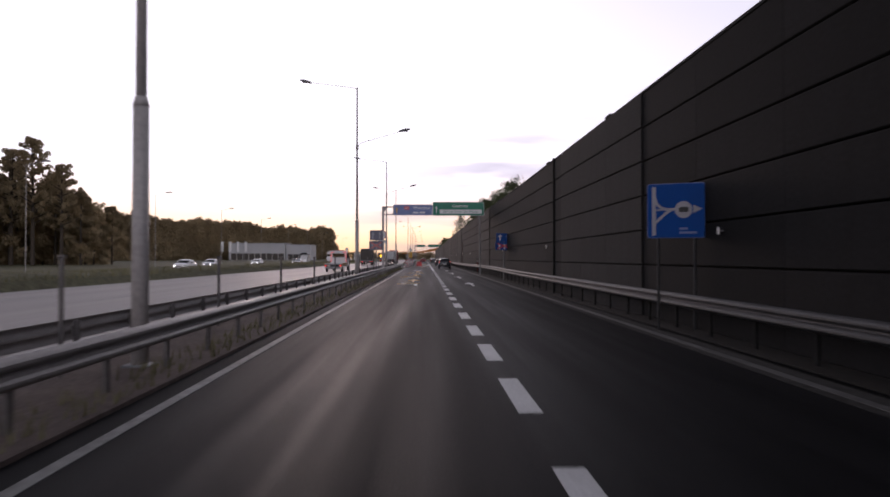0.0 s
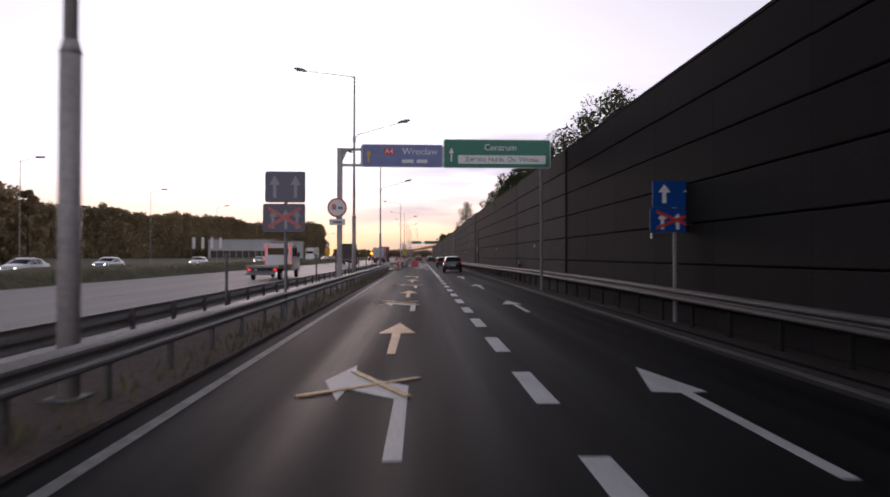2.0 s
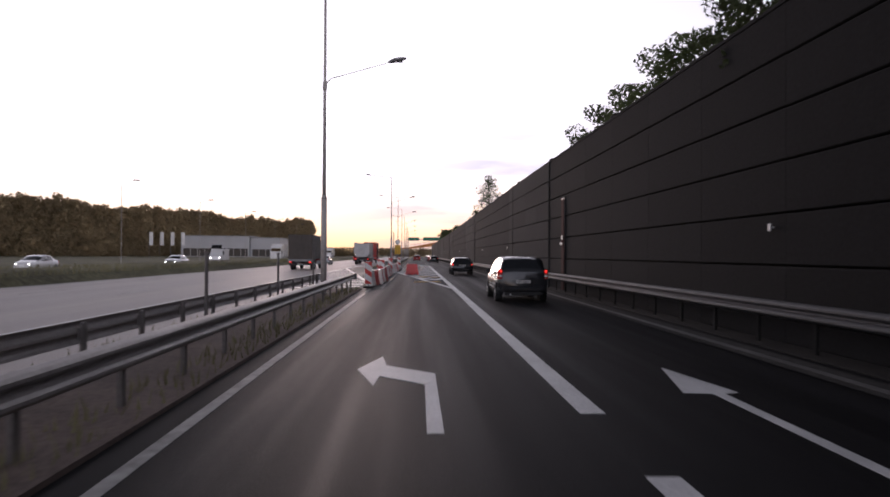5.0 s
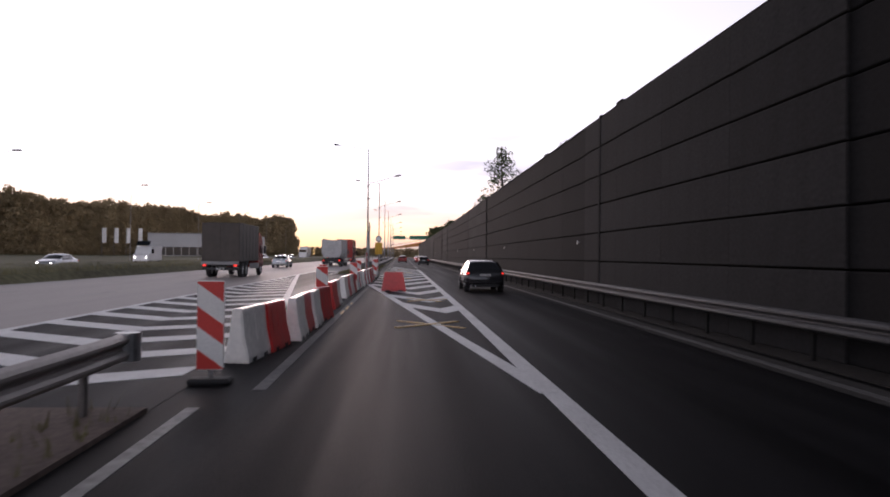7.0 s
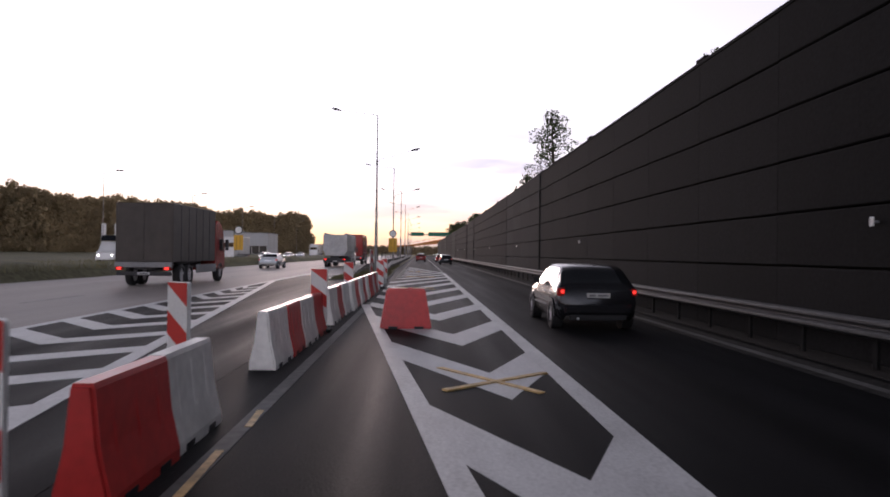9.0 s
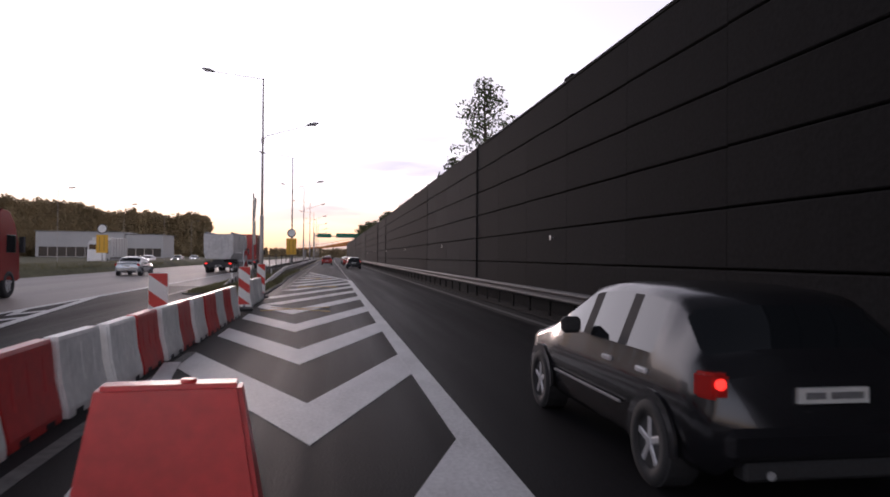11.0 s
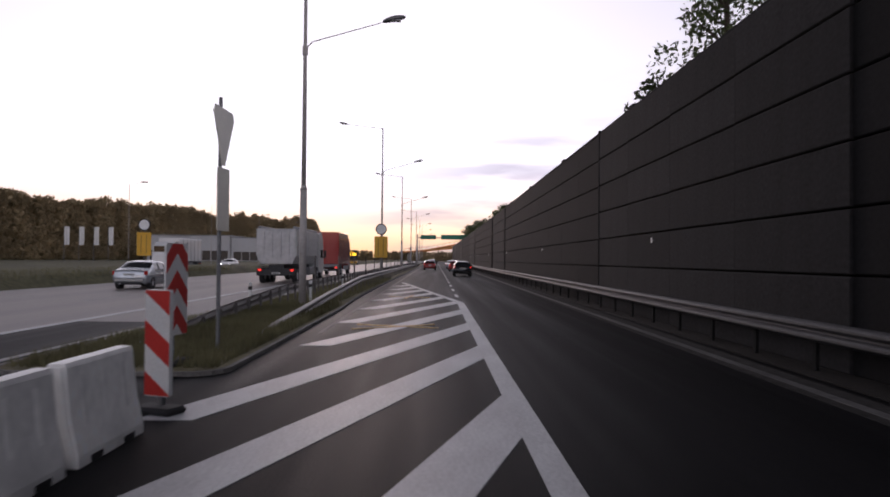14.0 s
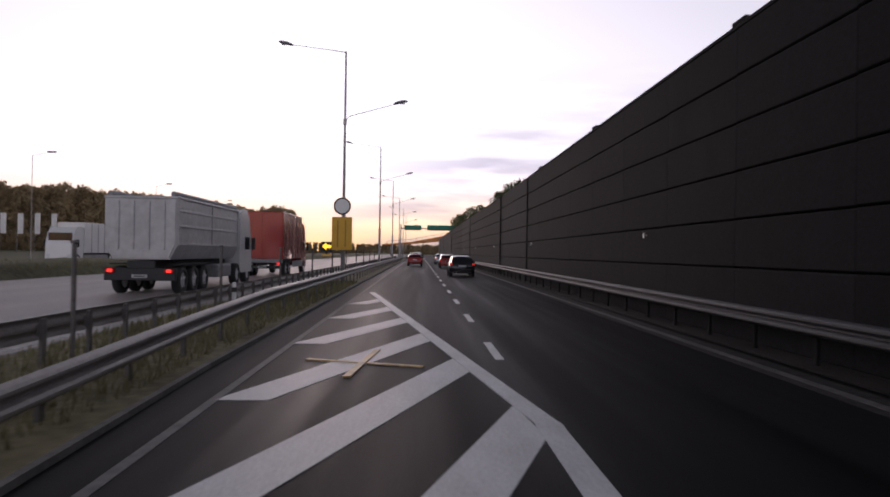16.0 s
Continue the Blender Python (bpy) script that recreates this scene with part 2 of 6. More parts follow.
M = {
    "asphalt": material("asphalt", (0.0128, 0.0125, 0.0138), 0.6, spec=0.035, vary=0.6, grain=38, patch=1.5, bump=0.3, stretch=(1.0, 0.02, 1.0), sheen=0.3),
    # worn tone, lightened further to stand in for veiling glare on the left
    "asphalt_old": material("worn asphalt paled for glare", (0.28, 0.243, 0.222), 0.6, spec=0.5, vary=0.28, grain=25, patch=0.7, bump=0.3, stretch=(1.0, 0.03, 1.0)),
    "paint": material("white road paint", (0.6, 0.6, 0.6), 0.55, vary=0.22, grain=26, patch=2.2, bump=0.1, stretch=(1.0, 0.35, 1.0)),
    "paint_old": material("worn road paint", (0.24, 0.236, 0.225), 0.6, vary=0.5, grain=7, patch=0.7),
    "paint_grimy": material("grimy worn-off road paint", (0.1, 0.097, 0.093), 0.7, vary=0.5, grain=7, patch=0.7),
    "gutter": material("dust in the gutter", (0.045, 0.043, 0.041), 0.85, vary=0.6, grain=6, patch=0.8, stretch=(1.0, 0.08, 1.0), spec=0.1),
    "soil": material("dark roadside soil", (0.022, 0.02, 0.018), 0.95, vary=0.45, grain=14, patch=0.6, bump=0.5, spec=0.15),
    # paler wall stretches; the right side's dimness is still put into this colour
    "wall_pale": material("paler concrete panel darkened for dimness", (0.025, 0.0242, 0.025), 0.92, vary=0.4, grain=12, patch=1.6, stretch=(1.0, 1.0, 0.22), bump=0.2, per_object=0.18, spec=0.15),
    "paint_yellow": material("yellow road paint", (0.7, 0.37, 0.045), 0.5, vary=0.3, grain=9, patch=1.2),
    "paint_yellow_worn": material("thin worn yellow road paint", (0.6, 0.4, 0.155), 0.55, vary=0.45, grain=9, patch=1.4),
    "blade": material("verge grass blades", (0.18, 0.168, 0.088), 0.8, vary=0.4, grain=0.8, patch=0.15, spec=0.2),
    "grass": material("verge grass", (0.11, 0.105, 0.055), 0.9, vary=0.5, grain=3.0, patch=0.12, bump=0.6, spec=0.2),
    "turf": material("dry late-summer turf", (0.2, 0.175, 0.1), 0.9, vary=0.45, grain=5.0, patch=0.4, bump=0.6, spec=0.2),
    "dirt": material("median dirt and gravel", (0.14, 0.106, 0.091), 0.9, vary=0.45, grain=14, patch=0.6, bump=0.6, spec=0.2),
    "kerb": material("kerb concrete", (0.2, 0.187, 0.172), 0.85, vary=0.3, grain=20, patch=1.0, bump=0.3, per_object=0.12),
    # dimness of the right side is painted into this near-black concrete
    "wall": material("weathered concrete panel darkened for dimness", (0.0108, 0.0104, 0.0109), 0.92, vary=0.4, grain=12, patch=1.6, stretch=(1.0, 1.0, 0.22), bump=0.2, per_object=0.22, spec=0.15),
    "wall_back": material("near-black concrete", (0.01, 0.01, 0.01), 0.95, vary=0.3, grain=10, patch=0.5, spec=0.2),
    "zinc": material("galvanised steel", (0.42, 0.43, 0.44), 0.42, 0.85, vary=0.22, grain=18, patch=1.3, per_object=0.08),
    "zinc_dull": material("dull galvanised steel", (0.24, 0.24, 0.245), 0.6, 0.5, vary=0.25, grain=16, patch=1.2),
    "steel_dark": material("dark steel", (0.06, 0.06, 0.063), 0.6, 0.35, vary=0.3, grain=16, patch=1.2),
    "post_dusty": material("dusty brown-grey steel", (0.15, 0.135, 0.127), 0.6, 0.2, vary=0.3, grain=16, patch=1.2),
    # the low sun's warm glow is put into this beige
    "sign_beige": material("white sign foil tinted by low sun", (0.85, 0.8, 0.68), 0.5, vary=0.12),
    "pole": material("grey painted lamp pole", (0.4, 0.37, 0.35), 0.55, 0.0, vary=0.2, grain=12, patch=0.8),
    "dark": material("dark metal", (0.03, 0.03, 0.032), 0.5, 0.4, vary=0.2),
    "rubber": material("black rubber", (0.022, 0.022, 0.023), 0.8, vary=0.3),
    "rim": material("alloy rim", (0.6, 0.6, 0.61), 0.4, 0.5, vary=0.15),
    "plastic_red": material("red barrier plastic", (0.6, 0.04, 0.035), 0.36, vary=0.14, grain=10, patch=1.6, bump=0.06, per_object=0.12),
    "plastic_white": material("white barrier plastic", (0.87, 0.85, 0.81), 0.36, vary=0.13, grain=8, patch=1.2, bump=0.06, per_object=0.1),
    "sign_red": material("red sign foil", (0.55, 0.04, 0.03), 0.4, vary=0.1),
    "sign_white": material("white sign foil", (0.72, 0.72, 0.7), 0.4, vary=0.1),
    "sign_blue": material("blue sign foil", (0.003, 0.06, 0.27), 0.6, vary=0.1, spec=0.15),
    "sign_green": material("green sign foil", (0.0, 0.16, 0.095), 0.38, vary=0.1),
    "sign_yellow": material("yellow sign foil", (0.66, 0.36, 0.015), 0.42, vary=0.12),
    "sign_ochre": material("faded dark yellow print", (0.3, 0.16, 0.015), 0.5, vary=0.15),
    "rust": material("rust-red steel", (0.04, 0.008, 0.007), 0.8, vary=0.3, spec=0.12),
    "post_red": material("dull dark red paint", (0.12, 0.012, 0.01), 0.7, vary=0.25, spec=0.2),
    "rail": material("dusty weathered guardrail zinc", (0.28, 0.255, 0.24), 0.5, 0.15, vary=0.25, grain=16, patch=0.9),
    "sign_faded": material("sun-faded blue sign foil", (0.15, 0.145, 0.185), 0.5, vary=0.15),
    # washed-out blue: haze before the overhead gantry is put into the colour
    "sign_blue_pale": material("haze-paled blue sign foil", (0.15, 0.19, 0.37), 0.45, vary=0.15),
    "sign_red_faded": material("faded red sign foil", (0.55, 0.17, 0.15), 0.5, vary=0.15),
    "sign_bleached": material("sun-bleached sign print", (0.34, 0.33, 0.36), 0.5, vary=0.2),
    "sign_back": material("grey sign back", (0.2, 0.2, 0.205), 0.55, 0.4, vary=0.15),
    "sign_black": material("black sign print", (0.02, 0.02, 0.02), 0.5, vary=0.1),
    "bark": material("tree bark", (0.07, 0.055, 0.042), 0.9, vary=0.35, grain=14, patch=2.0, bump=0.5, spec=0.2),
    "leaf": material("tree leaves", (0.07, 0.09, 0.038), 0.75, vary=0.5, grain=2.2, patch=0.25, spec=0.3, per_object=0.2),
    # leaf colour far paler than foliage, to stand in for evening haze
    "leaf_hazed": material("far wood leaves paled for haze", (0.42, 0.335, 0.2), 0.85, vary=0.25, grain=0.06, patch=0.025, spec=0.2),
    # inner foliage carries the same painted haze
    "leaf_dense_hazed": material("dense far foliage paled for haze", (0.42, 0.335, 0.2), 0.9, vary=0.12, grain=0.5, patch=0.05, bump=0.2, spec=0.1),
    "glass": material("tinted car glass", (0.01, 0.012, 0.014), 0.04, vary=0.05, spec=0.5, coat=0.3, sheen=0.02),
    "tail": material("lit tail lamp", (1.0, 0.035, 0.02), 0.3, vary=0.05, glow=2.6),
    "marker": material("dim lit marker lamp", (0.9, 0.04, 0.03), 0.3, vary=0.05, glow=0.9),
    "tail_off": material("red lamp lens", (0.4, 0.02, 0.015), 0.2, vary=0.05),
    "head": material("lit headlamp", (1.0, 0.93, 0.8), 0.2, vary=0.02, glow=14.0),
    "lens": material("lamp lens", (0.55, 0.56, 0.58), 0.12, vary=0.05),
    "amber": material("lit amber board", (1.0, 0.55, 0.02), 0.4, vary=0.02, glow=3.0),
    "plate": material("number plate", (0.55, 0.55, 0.53), 0.4, vary=0.05),
    "facade": material("pale warehouse cladding", (0.42, 0.42, 0.42), 0.6, vary=0.12, grain=2, patch=0.1),
    "window": material("dark facade glass", (0.03, 0.035, 0.04), 0.15, vary=0.1),
    "banner": material("white banner cloth", (0.75, 0.75, 0.74), 0.8, vary=0.08),
    # orange of the sunset sky is painted onto the bridge
    "overpass": material("bridge steel coloured as sunset glow", (0.62, 0.24, 0.06), 0.6, vary=0.2, grain=1.0, patch=0.1),
}


def leafy(m, share):
    """Lets light through a thin leaf."""
    nodes, links = m.node_tree.nodes, m.node_tree.links
    b = nodes["Principled BSDF"]
    thin, mix = nodes.new("ShaderNodeBsdfTranslucent"), nodes.new("ShaderNodeMixShader")
    links.new(b.inputs["Base Color"].links[0].from_socket, thin.inputs["Color"])
    mix.inputs["Fac"].default_value = share
    links.new(b.outputs["BSDF"], mix.inputs[1])
    links.new(thin.outputs["BSDF"], mix.inputs[2])
    links.new(mix.outputs["Shader"], nodes["Material Output"].inputs["Surface"])


leafy(M["leaf"], 0.5)
leafy(M["blade"], 0.3)
leafy(M["leaf_hazed"], 0.55)


def car_paint(name, color, metal=0.3):
    return material(name, color, 0.25, metal, vary=0.06, grain=60, patch=0.8, coat=0.35, sheen=0.05)


# ---- mesh helpers ----
def thing(name, label, category, group="", kind="", at=None):
    e = new(name)
    e.empty_display_size = 0.2
    tagged(e, label, category, group, kind)
    if at is not None:
        e.matrix_world = at
    return e


def part(name, bm, mat, parent=None, label="", smooth=False):
    me = bpy.data.meshes.new(name)
    bm.to_mesh(me)
    bm.free()
    me.materials.append(mat)
    if smooth:
        for p in me.polygons:
            p.use_smooth = True
    ob = new(name, me)
    ob.parent = parent
    if label:
        tagged(ob, label)
    return ob


def shared(name, me, parent, m):
    """One more object on a mesh that exists already."""
    ob = new(name, me)
    ob.parent = parent
    ob.matrix_basis = m
    return ob


def box(x0, x1, y0, y1, z0, z1, bevel=0.0, bm=None, m=None):
    own = bmesh.new()
    bmesh.ops.create_cube(own, size=1.0)
    for v in own.verts:
        v.co = Vector((x0 + (v.co.x + 0.5) * (x1 - x0), y0 + (v.co.y + 0.5) * (y1 - y0), z0 + (v.co.z + 0.5) * (z1 - z0)))
    if bevel:
        bmesh.ops.bevel(own, geom=own.edges[:], offset=bevel, segments=1, affect="EDGES")
    if m is not None:
        own.transform(m)
    return join(bm, own)


def join(bm, own):
    if bm is None:
        return own
    me = bpy.data.meshes.new("tmp")
    own.to_mesh(me)
    own.free()
    bm.from_mesh(me)
    bpy.data.meshes.remove(me)
    return bm


def tube(a, b, r0, r1, sides=12, bm=None):
    """A tapered round bar from a to b."""
    a, b = Vector(a), Vector(b)
    own = bmesh.new()
    bmesh.ops.create_cone(own, cap_ends=True, segments=sides, radius1=r0, radius2=r1, depth=(b - a).length)
    turn = (b - a).to_track_quat("Z", "Y").to_matrix().to_4x4()
    own.transform(Matrix.Translation((a + b) / 2) @ turn)
    return join(bm, own)


def plate(points, z0, z1, bm=None, m=None):
    """A flat plate with the outline points (x, y), from z0 to z1."""
    own = bmesh.new()
    low = [own.verts.new((x, y, z0)) for x, y in points]
    high = [own.verts.new((x, y, z1)) for x, y in points]
    n = len(points)
    own.faces.new(low[::-1])
    own.faces.new(high)
    for i in range(n):
        own.faces.new((low[i], low[(i + 1) % n], high[(i + 1) % n], high[i]))
    bmesh.ops.recalc_face_normals(own, faces=own.faces[:])
    if m is not None:
        own.transform(m)
    return join(bm, own)


def upright(points, y0, y1, bm=None):
    """A plate that stands across the road: outline (x, z), from y0 (towards the traffic) to y1."""
    return plate([(x, z) for x, z in points], -y1, -y0, bm, Matrix.Rotation(radians(90), 4, "X"))


def circle(cx, cz, r, n=28):
    return [(cx + r * math.cos(2 * math.pi * i / n), cz + r * math.sin(2 * math.pi * i / n)) for i in range(n)]


def sweep(profile, path, bm=None):
    """The closed outline profile (x, z) carried along path rows (x, y, z)."""
    own = bmesh.new()
    rings = [[own.verts.new((px + x, y, pz + z)) for px, pz in profile] for x, y, z in path]
    n = len(profile)
    for a, b in zip(rings, rings[1:]):
        for i in range(n):
            own.faces.new((a[i], a[(i + 1) % n], b[(i + 1) % n], b[i]))
    own.faces.new(rings[0][::-1])
    own.faces.new(rings[-1])
    bmesh.ops.recalc_face_normals(own, faces=own.faces[:])
    return join(bm, own)


def letters(text, size, mat, parent, m, name="lettering"):
    cu = bpy.data.curves.new("text", "FONT")
    cu.body, cu.size, cu.extrude, cu.align_x, cu.align_y = text, size, 0.004, "CENTER", "CENTER"
    ob = bpy.data.objects.new("text", cu)
    me = bpy.data.meshes.new_from_object(ob)
    bpy.data.objects.remove(ob)
    bpy.data.curves.remove(cu)
    me.materials.clear()
    me.materials.append(mat)
    me.name = name
    return shared(name, me, parent, m)


FACING = Matrix.Rotation(radians(90), 4, "X")       # stands a flat drawing up to face the traffic

# ---- ground and roads ----
Y0, Y1 = -30.0, 900.0
ground = part("ground", plate([(-3000, -1500), (3000, -1500), (3000, 4000), (-3000, 4000)], -0.6, -0.06), M["grass"])
tagged(ground, "dark evening grass verge and fields", "ground", kind="structure")
road = part("road", plate([(-4.45, Y0), (4.45, Y0), (4.45, Y1), (-4.45, Y1)], -0.3, 0.0), M["asphalt"])
tagged(road, "two-lane dark asphalt collector road with markings", "road", kind="structure")
main_road = part("main_carriageway", plate([(-22.6, Y0), (-7.25, Y0), (-7.25, Y1), (-22.6, Y1)], -0.3, 0.0), M["asphalt_old"])
tagged(main_road, "wide worn grey asphalt main carriageway", "road", kind="structure")
far_road = part("opposite_carriageway", plate([(-41.0, Y0), (-27.0, Y0), (-27.0, Y1), (-41.0, Y1)], -0.3, 0.0), M["asphalt_old"])
tagged(far_road, "grey asphalt carriageway of the opposite traffic", "road", kind="structure")
opening = part("median_crossing", plate([(-10.05, 117.0), (-4.45, 117.0), (-4.45, 168.4), (-7.25, 168.4), (-7.25, 176.0), (-10.05, 176.0)], -0.3, 0.004), M["asphalt"])
tagged(opening, "asphalt opening between the two carriageways", "road", kind="structure")
median = part("median", plate([(-7.25, Y0), (-4.45, Y0), (-4.45, 117.0), (-7.25, 117.0)], -0.3, 0.05), M["dirt"])
tagged(median, "dirt and gravel median strip between guardrails", "ground", kind="structure")
nose = [(-4.47 + 0.53 * math.cos(a), 168.36 - 0.53 * math.sin(a)) for a in [math.pi / 2 * i / 5 for i in range(6)]]
nose += [(-6.73 - 0.52 * math.sin(a), 168.36 - 0.53 * math.cos(a)) for a in [math.pi / 2 * i / 5 for i in range(6)]]
shore = [(-4.5, Y1), (-4.45, 330.0), (-4.3, 210.0), (-4.2, 188.0), (-3.97, 180.0), (-3.94, 168.36)]      # the island's edge along our road
island = part("grass_island", plate(nose + [(-7.25, Y1)] + shore[:-1], -0.3, 0.055), M["turf"])
tagged(island, "raised grass median island with rounded kerb nose", "ground", kind="structure")
verge = part("right_verge", plate([(4.45, Y0), (5.2, Y0), (5.2, Y1), (4.45, Y1)], -0.3, 0.02), M["soil"])
tagged(verge, "narrow dirt strip below the noise wall", "ground", kind="structure")


def kerb_run(name, path, parent):
    n = 0
    for (xa, ya), (xb, yb) in zip(path, path[1:]):
        a, b = Vector((xa, ya, 0)), Vector((xb, yb, 0))
        count = max(1, round((b - a).length / 1.0))
        for i in range(count):
            p = a.lerp(b, (i + 0.5) / count)
            me = KERB if (b - a).length / count > 0.6 else KERB_SHORT
            shared("kerb_stone", me, parent, Matrix.Translation(p) @ Matrix.Rotation(math.atan2(xa - xb, yb - ya), 4, "Z"))


def kerb_mesh(length):
    bm = sweep([(-0.05, -0.2), (0.05, -0.2), (0.05, 0.045), (0.03, 0.065), (-0.05, 0.065)], [(0, -length / 2 + 0.006, 0), (0, length / 2 - 0.006, 0)])
    me = bpy.data.meshes.new("kerb_stone")
    bm.to_mesh(me)
    bm.free()
    me.materials.append(M["kerb"])
    return me


# ---- road markings, each a part of its road ----
MARK = 0.005


def mark(points, mat, parent, name, lift=0.0):
    return part(name, plate(points, -0.01, MARK + lift), M[mat], parent)


def line(xa, ya, xb, yb, w, mat, parent, name="edge_line", lift=0.0):
    d = Vector((xb - xa, yb - ya)).normalized()
    nx, ny = -d.y * w / 2, d.x * w / 2
    return mark([(xa - nx, ya - ny), (xb - nx, yb - ny), (xb + nx, yb + ny), (xa + nx, ya + ny)], mat, parent, name, lift)


for i in range(-6, 20):
    y = 7.56 + 4.135 * i
    y += float(np.interp(y, (9.0, 15.8, 20.0, 24.1, 36.5, 44.8, 53.0), (0.0, -0.7, -0.68, -0.5, -0.6, -0.32, 0.0)))    # the crew's drift
    line(0, y, 0, y + 2.15, 0.26, "paint", road, "lane_dash")
for i in range(40):
    y = 189.0 + 6.0 * i
    line(0, y, 0, y + 2.1, 0.14, "paint", road, "lane_dash")
line(0, 90.4, 0, 184.9, 0.26, "paint", road, "lane_line", 0.004)
line(0.02, 184.7, -3.15, 206.6, 0.24, "paint", road, "gore_line", 0.008)
line(-4.04, Y0, -4.04, 117.2, 0.14, "paint_old", road)
line(-3.55, 118.2, -3.55, 150.0, 0.16, "paint_grimy", road)
for ya, yb in ((129.2, 130.6), (131.0, 132.3), (133.1, 133.8)):
    line(-3.5, ya, -3.54, yb, 0.07, "paint_yellow_worn", road, "paint_remnant", 0.004)
line(-3.47, 173.5, -3.75, 320.0, 0.11, "paint_grimy", road)
line(3.96, Y0, 3.96, 500.0, 0.62, "gutter", road, "dusty_gutter")
line(3.9, Y0, 3.9, 500.0, 0.16, "paint_grimy", road, "edge_line", 0.005)
line(-10.05, 60.0, -10.05, 500.0, 0.22, "paint", main_road, "edge_line", 0.004)
line(-7.75, 166.0, -7.75, 500.0, 0.16, "paint_old", main_road)
line(-20.75, Y0, -20.75, 500.0, 0.2, "paint_old", main_road)
for i in range(40):
    for x in (-13.8, -17.6):
        line(x, -20 + 12.0 * i, x, -16 + 12.0 * i, 0.14, "paint_old", main_road, "lane_dash")

# gore between the lanes: two lines that part, with chevrons
line(-0.05, 118.0, -3.62, 148.8, 0.24, "paint", road, "gore_line", 0.008)


STEP, SLANT, BROAD = 4.82, 2.9, 1.72
for k in range(0, 7):
    vy = 129.76 + 4.66 * k                  # the chevron's point, halfway between the two lines
    lean = 2.45 + 0.12 * k
    edge = []
    for y, vx in ((vy, -0.86 - 0.0615 * (vy - 134.47)), (vy + 1.78, -0.94 - 0.0615 * (vy - 134.47))):
        xl = max(-3.5, (-0.17 - 0.1159 * (y - 118.0 + 2.25 * vx)) / 0.739)   # meets the left-hand line
        edge.append(((vx, y), (xl, y + (vx - xl) * 2.25), (-0.1, y - (vx + 0.1) * lean)))
    (v0, l0, r0), (v1, l1, r1) = edge
    mark([v0, r0, r1, v1, l1, l0], "paint", road, "chevron")
for k in range(1, 11):
    low = 165.35 + STEP * k                  # where the stripe's lower edge would meet the right-hand line
    ends = []
    for y in (low, low + BROAD):
        xr = min(-0.1, -0.1016 * (y - 184.7) - 0.06)
        ends.append((xr, y + SLANT * xr))
    if ends[1][0] > -3.05:
        left = 3.98 if k == 2 else 3.5
        cut = low + BROAD - SLANT * left
        mark([(-left + BROAD / SLANT, cut), ends[0], ends[1], (-left, cut)], "paint", road, "hatch_stripe")


def cross_mark(ends):
    for i, ((xa, ya), (xb, yb)) in enumerate(ends):
        line(xa, ya, xb, yb, 0.1, "paint_yellow_worn", road, "cross_out_mark", 0.013 + 0.005 * i)


for y in (45.55, 61.06, 76.38, 92.9):
    # crooked arrow: a shaft ahead, then a broad head to the left
    mark([(-1.74, y - 3.3), (-1.58, y - 3.3), (-1.58, y - 0.5), (-1.73, y - 0.5)], "paint", road, "turn_arrow")
    mark([(-1.73, y - 0.82), (-1.58, y - 0.5), (-1.58, y), (-2.28, y + 0.72), (-2.38, y + 1.65), (-2.68, y + 0.38), (-2.38, y - 0.9), (-2.34, y - 0.18)],
         "paint", road, "turn_arrow", 0.002)
cross_mark([((-2.87, 44.88), (-1.45, 46.13)), ((-2.35, 46.6), (-1.58, 44.84))])
cross_mark([((-3.12, 60.84), (-1.49, 62.16)), ((-2.88, 62.76), (-1.5, 60.4))])
cross_mark([((-2.94, 75.95), (-1.26, 76.88)), ((-2.76, 77.07), (-1.42, 75.61))])
for y in (54.0, 70.3, 86.1):
    mark([(-1.92, y), (-2.3, y - 2.3), (-2.02, y - 2.3), (-1.99, y - 5.5), (-1.85, y - 5.5), (-1.84, y - 2.3), (-1.52, y - 2.3)],
         "paint_yellow", road, "straight_arrow", 0.003)
for y in (47.0, 62.7, 77.6, 93.4):
    mark([(1.77, y), (1.38, y - 1.9), (1.72, y - 1.95), (1.69, y - 5.3), (1.83, y - 5.3), (1.86, y - 1.95), (2.06, y - 1.9)], "paint", road, "merge_arrow")
cross_mark([((-1.93, 127.3), (-0.42, 125.6)), ((-1.96, 125.6), (-0.45, 127.2))])
cross_mark([((-1.62, 136.6), (-0.45, 134.8)), ((-1.6, 134.9), (-0.17, 136.2))])
cross_mark([((-3.05, 160.3), (-1.28, 158.7)), ((-3.25, 159.0), (-1.3, 160.4))])
cross_mark([((-2.87, 175.7), (-0.88, 174.9)), ((-2.87, 174.5), (-0.98, 175.75))])
cross_mark([((-2.95, 188.8), (-1.2, 188.2)), ((-2.2, 187.3), (-1.95, 189.9))])

# striped gore of the crossing beside the main carriageway
line(-4.6, 124.5, -10.0, 166.0, 0.24, "paint", opening, "gore_line", 0.008)
for i in range(20):
    y = 117.6 + 2.35 * i
    x_right = min(-4.5, -4.6 - 0.13 * max(0.0, y + 1.2 - 124.5)) - 0.15
    xm = (x_right - 10.0) / 2
    if x_right < -9.3:
        break
    mark([(-9.95, y + 1.6), (xm, y), (x_right, y + 1.6), (x_right, y + 2.4), (xm, y + 0.85), (-9.95, y + 2.4)], "paint", opening, "chevron", 0.005)

# ---- kerbs ----
KERB, KERB_SHORT = kerb_mesh(1.0), kerb_mesh(0.36)
kerbs = thing("kerb", "grey concrete kerb stones along the grass island", "kerb", kind="structure")
kerb_run("kerb", shore[1:], kerbs)
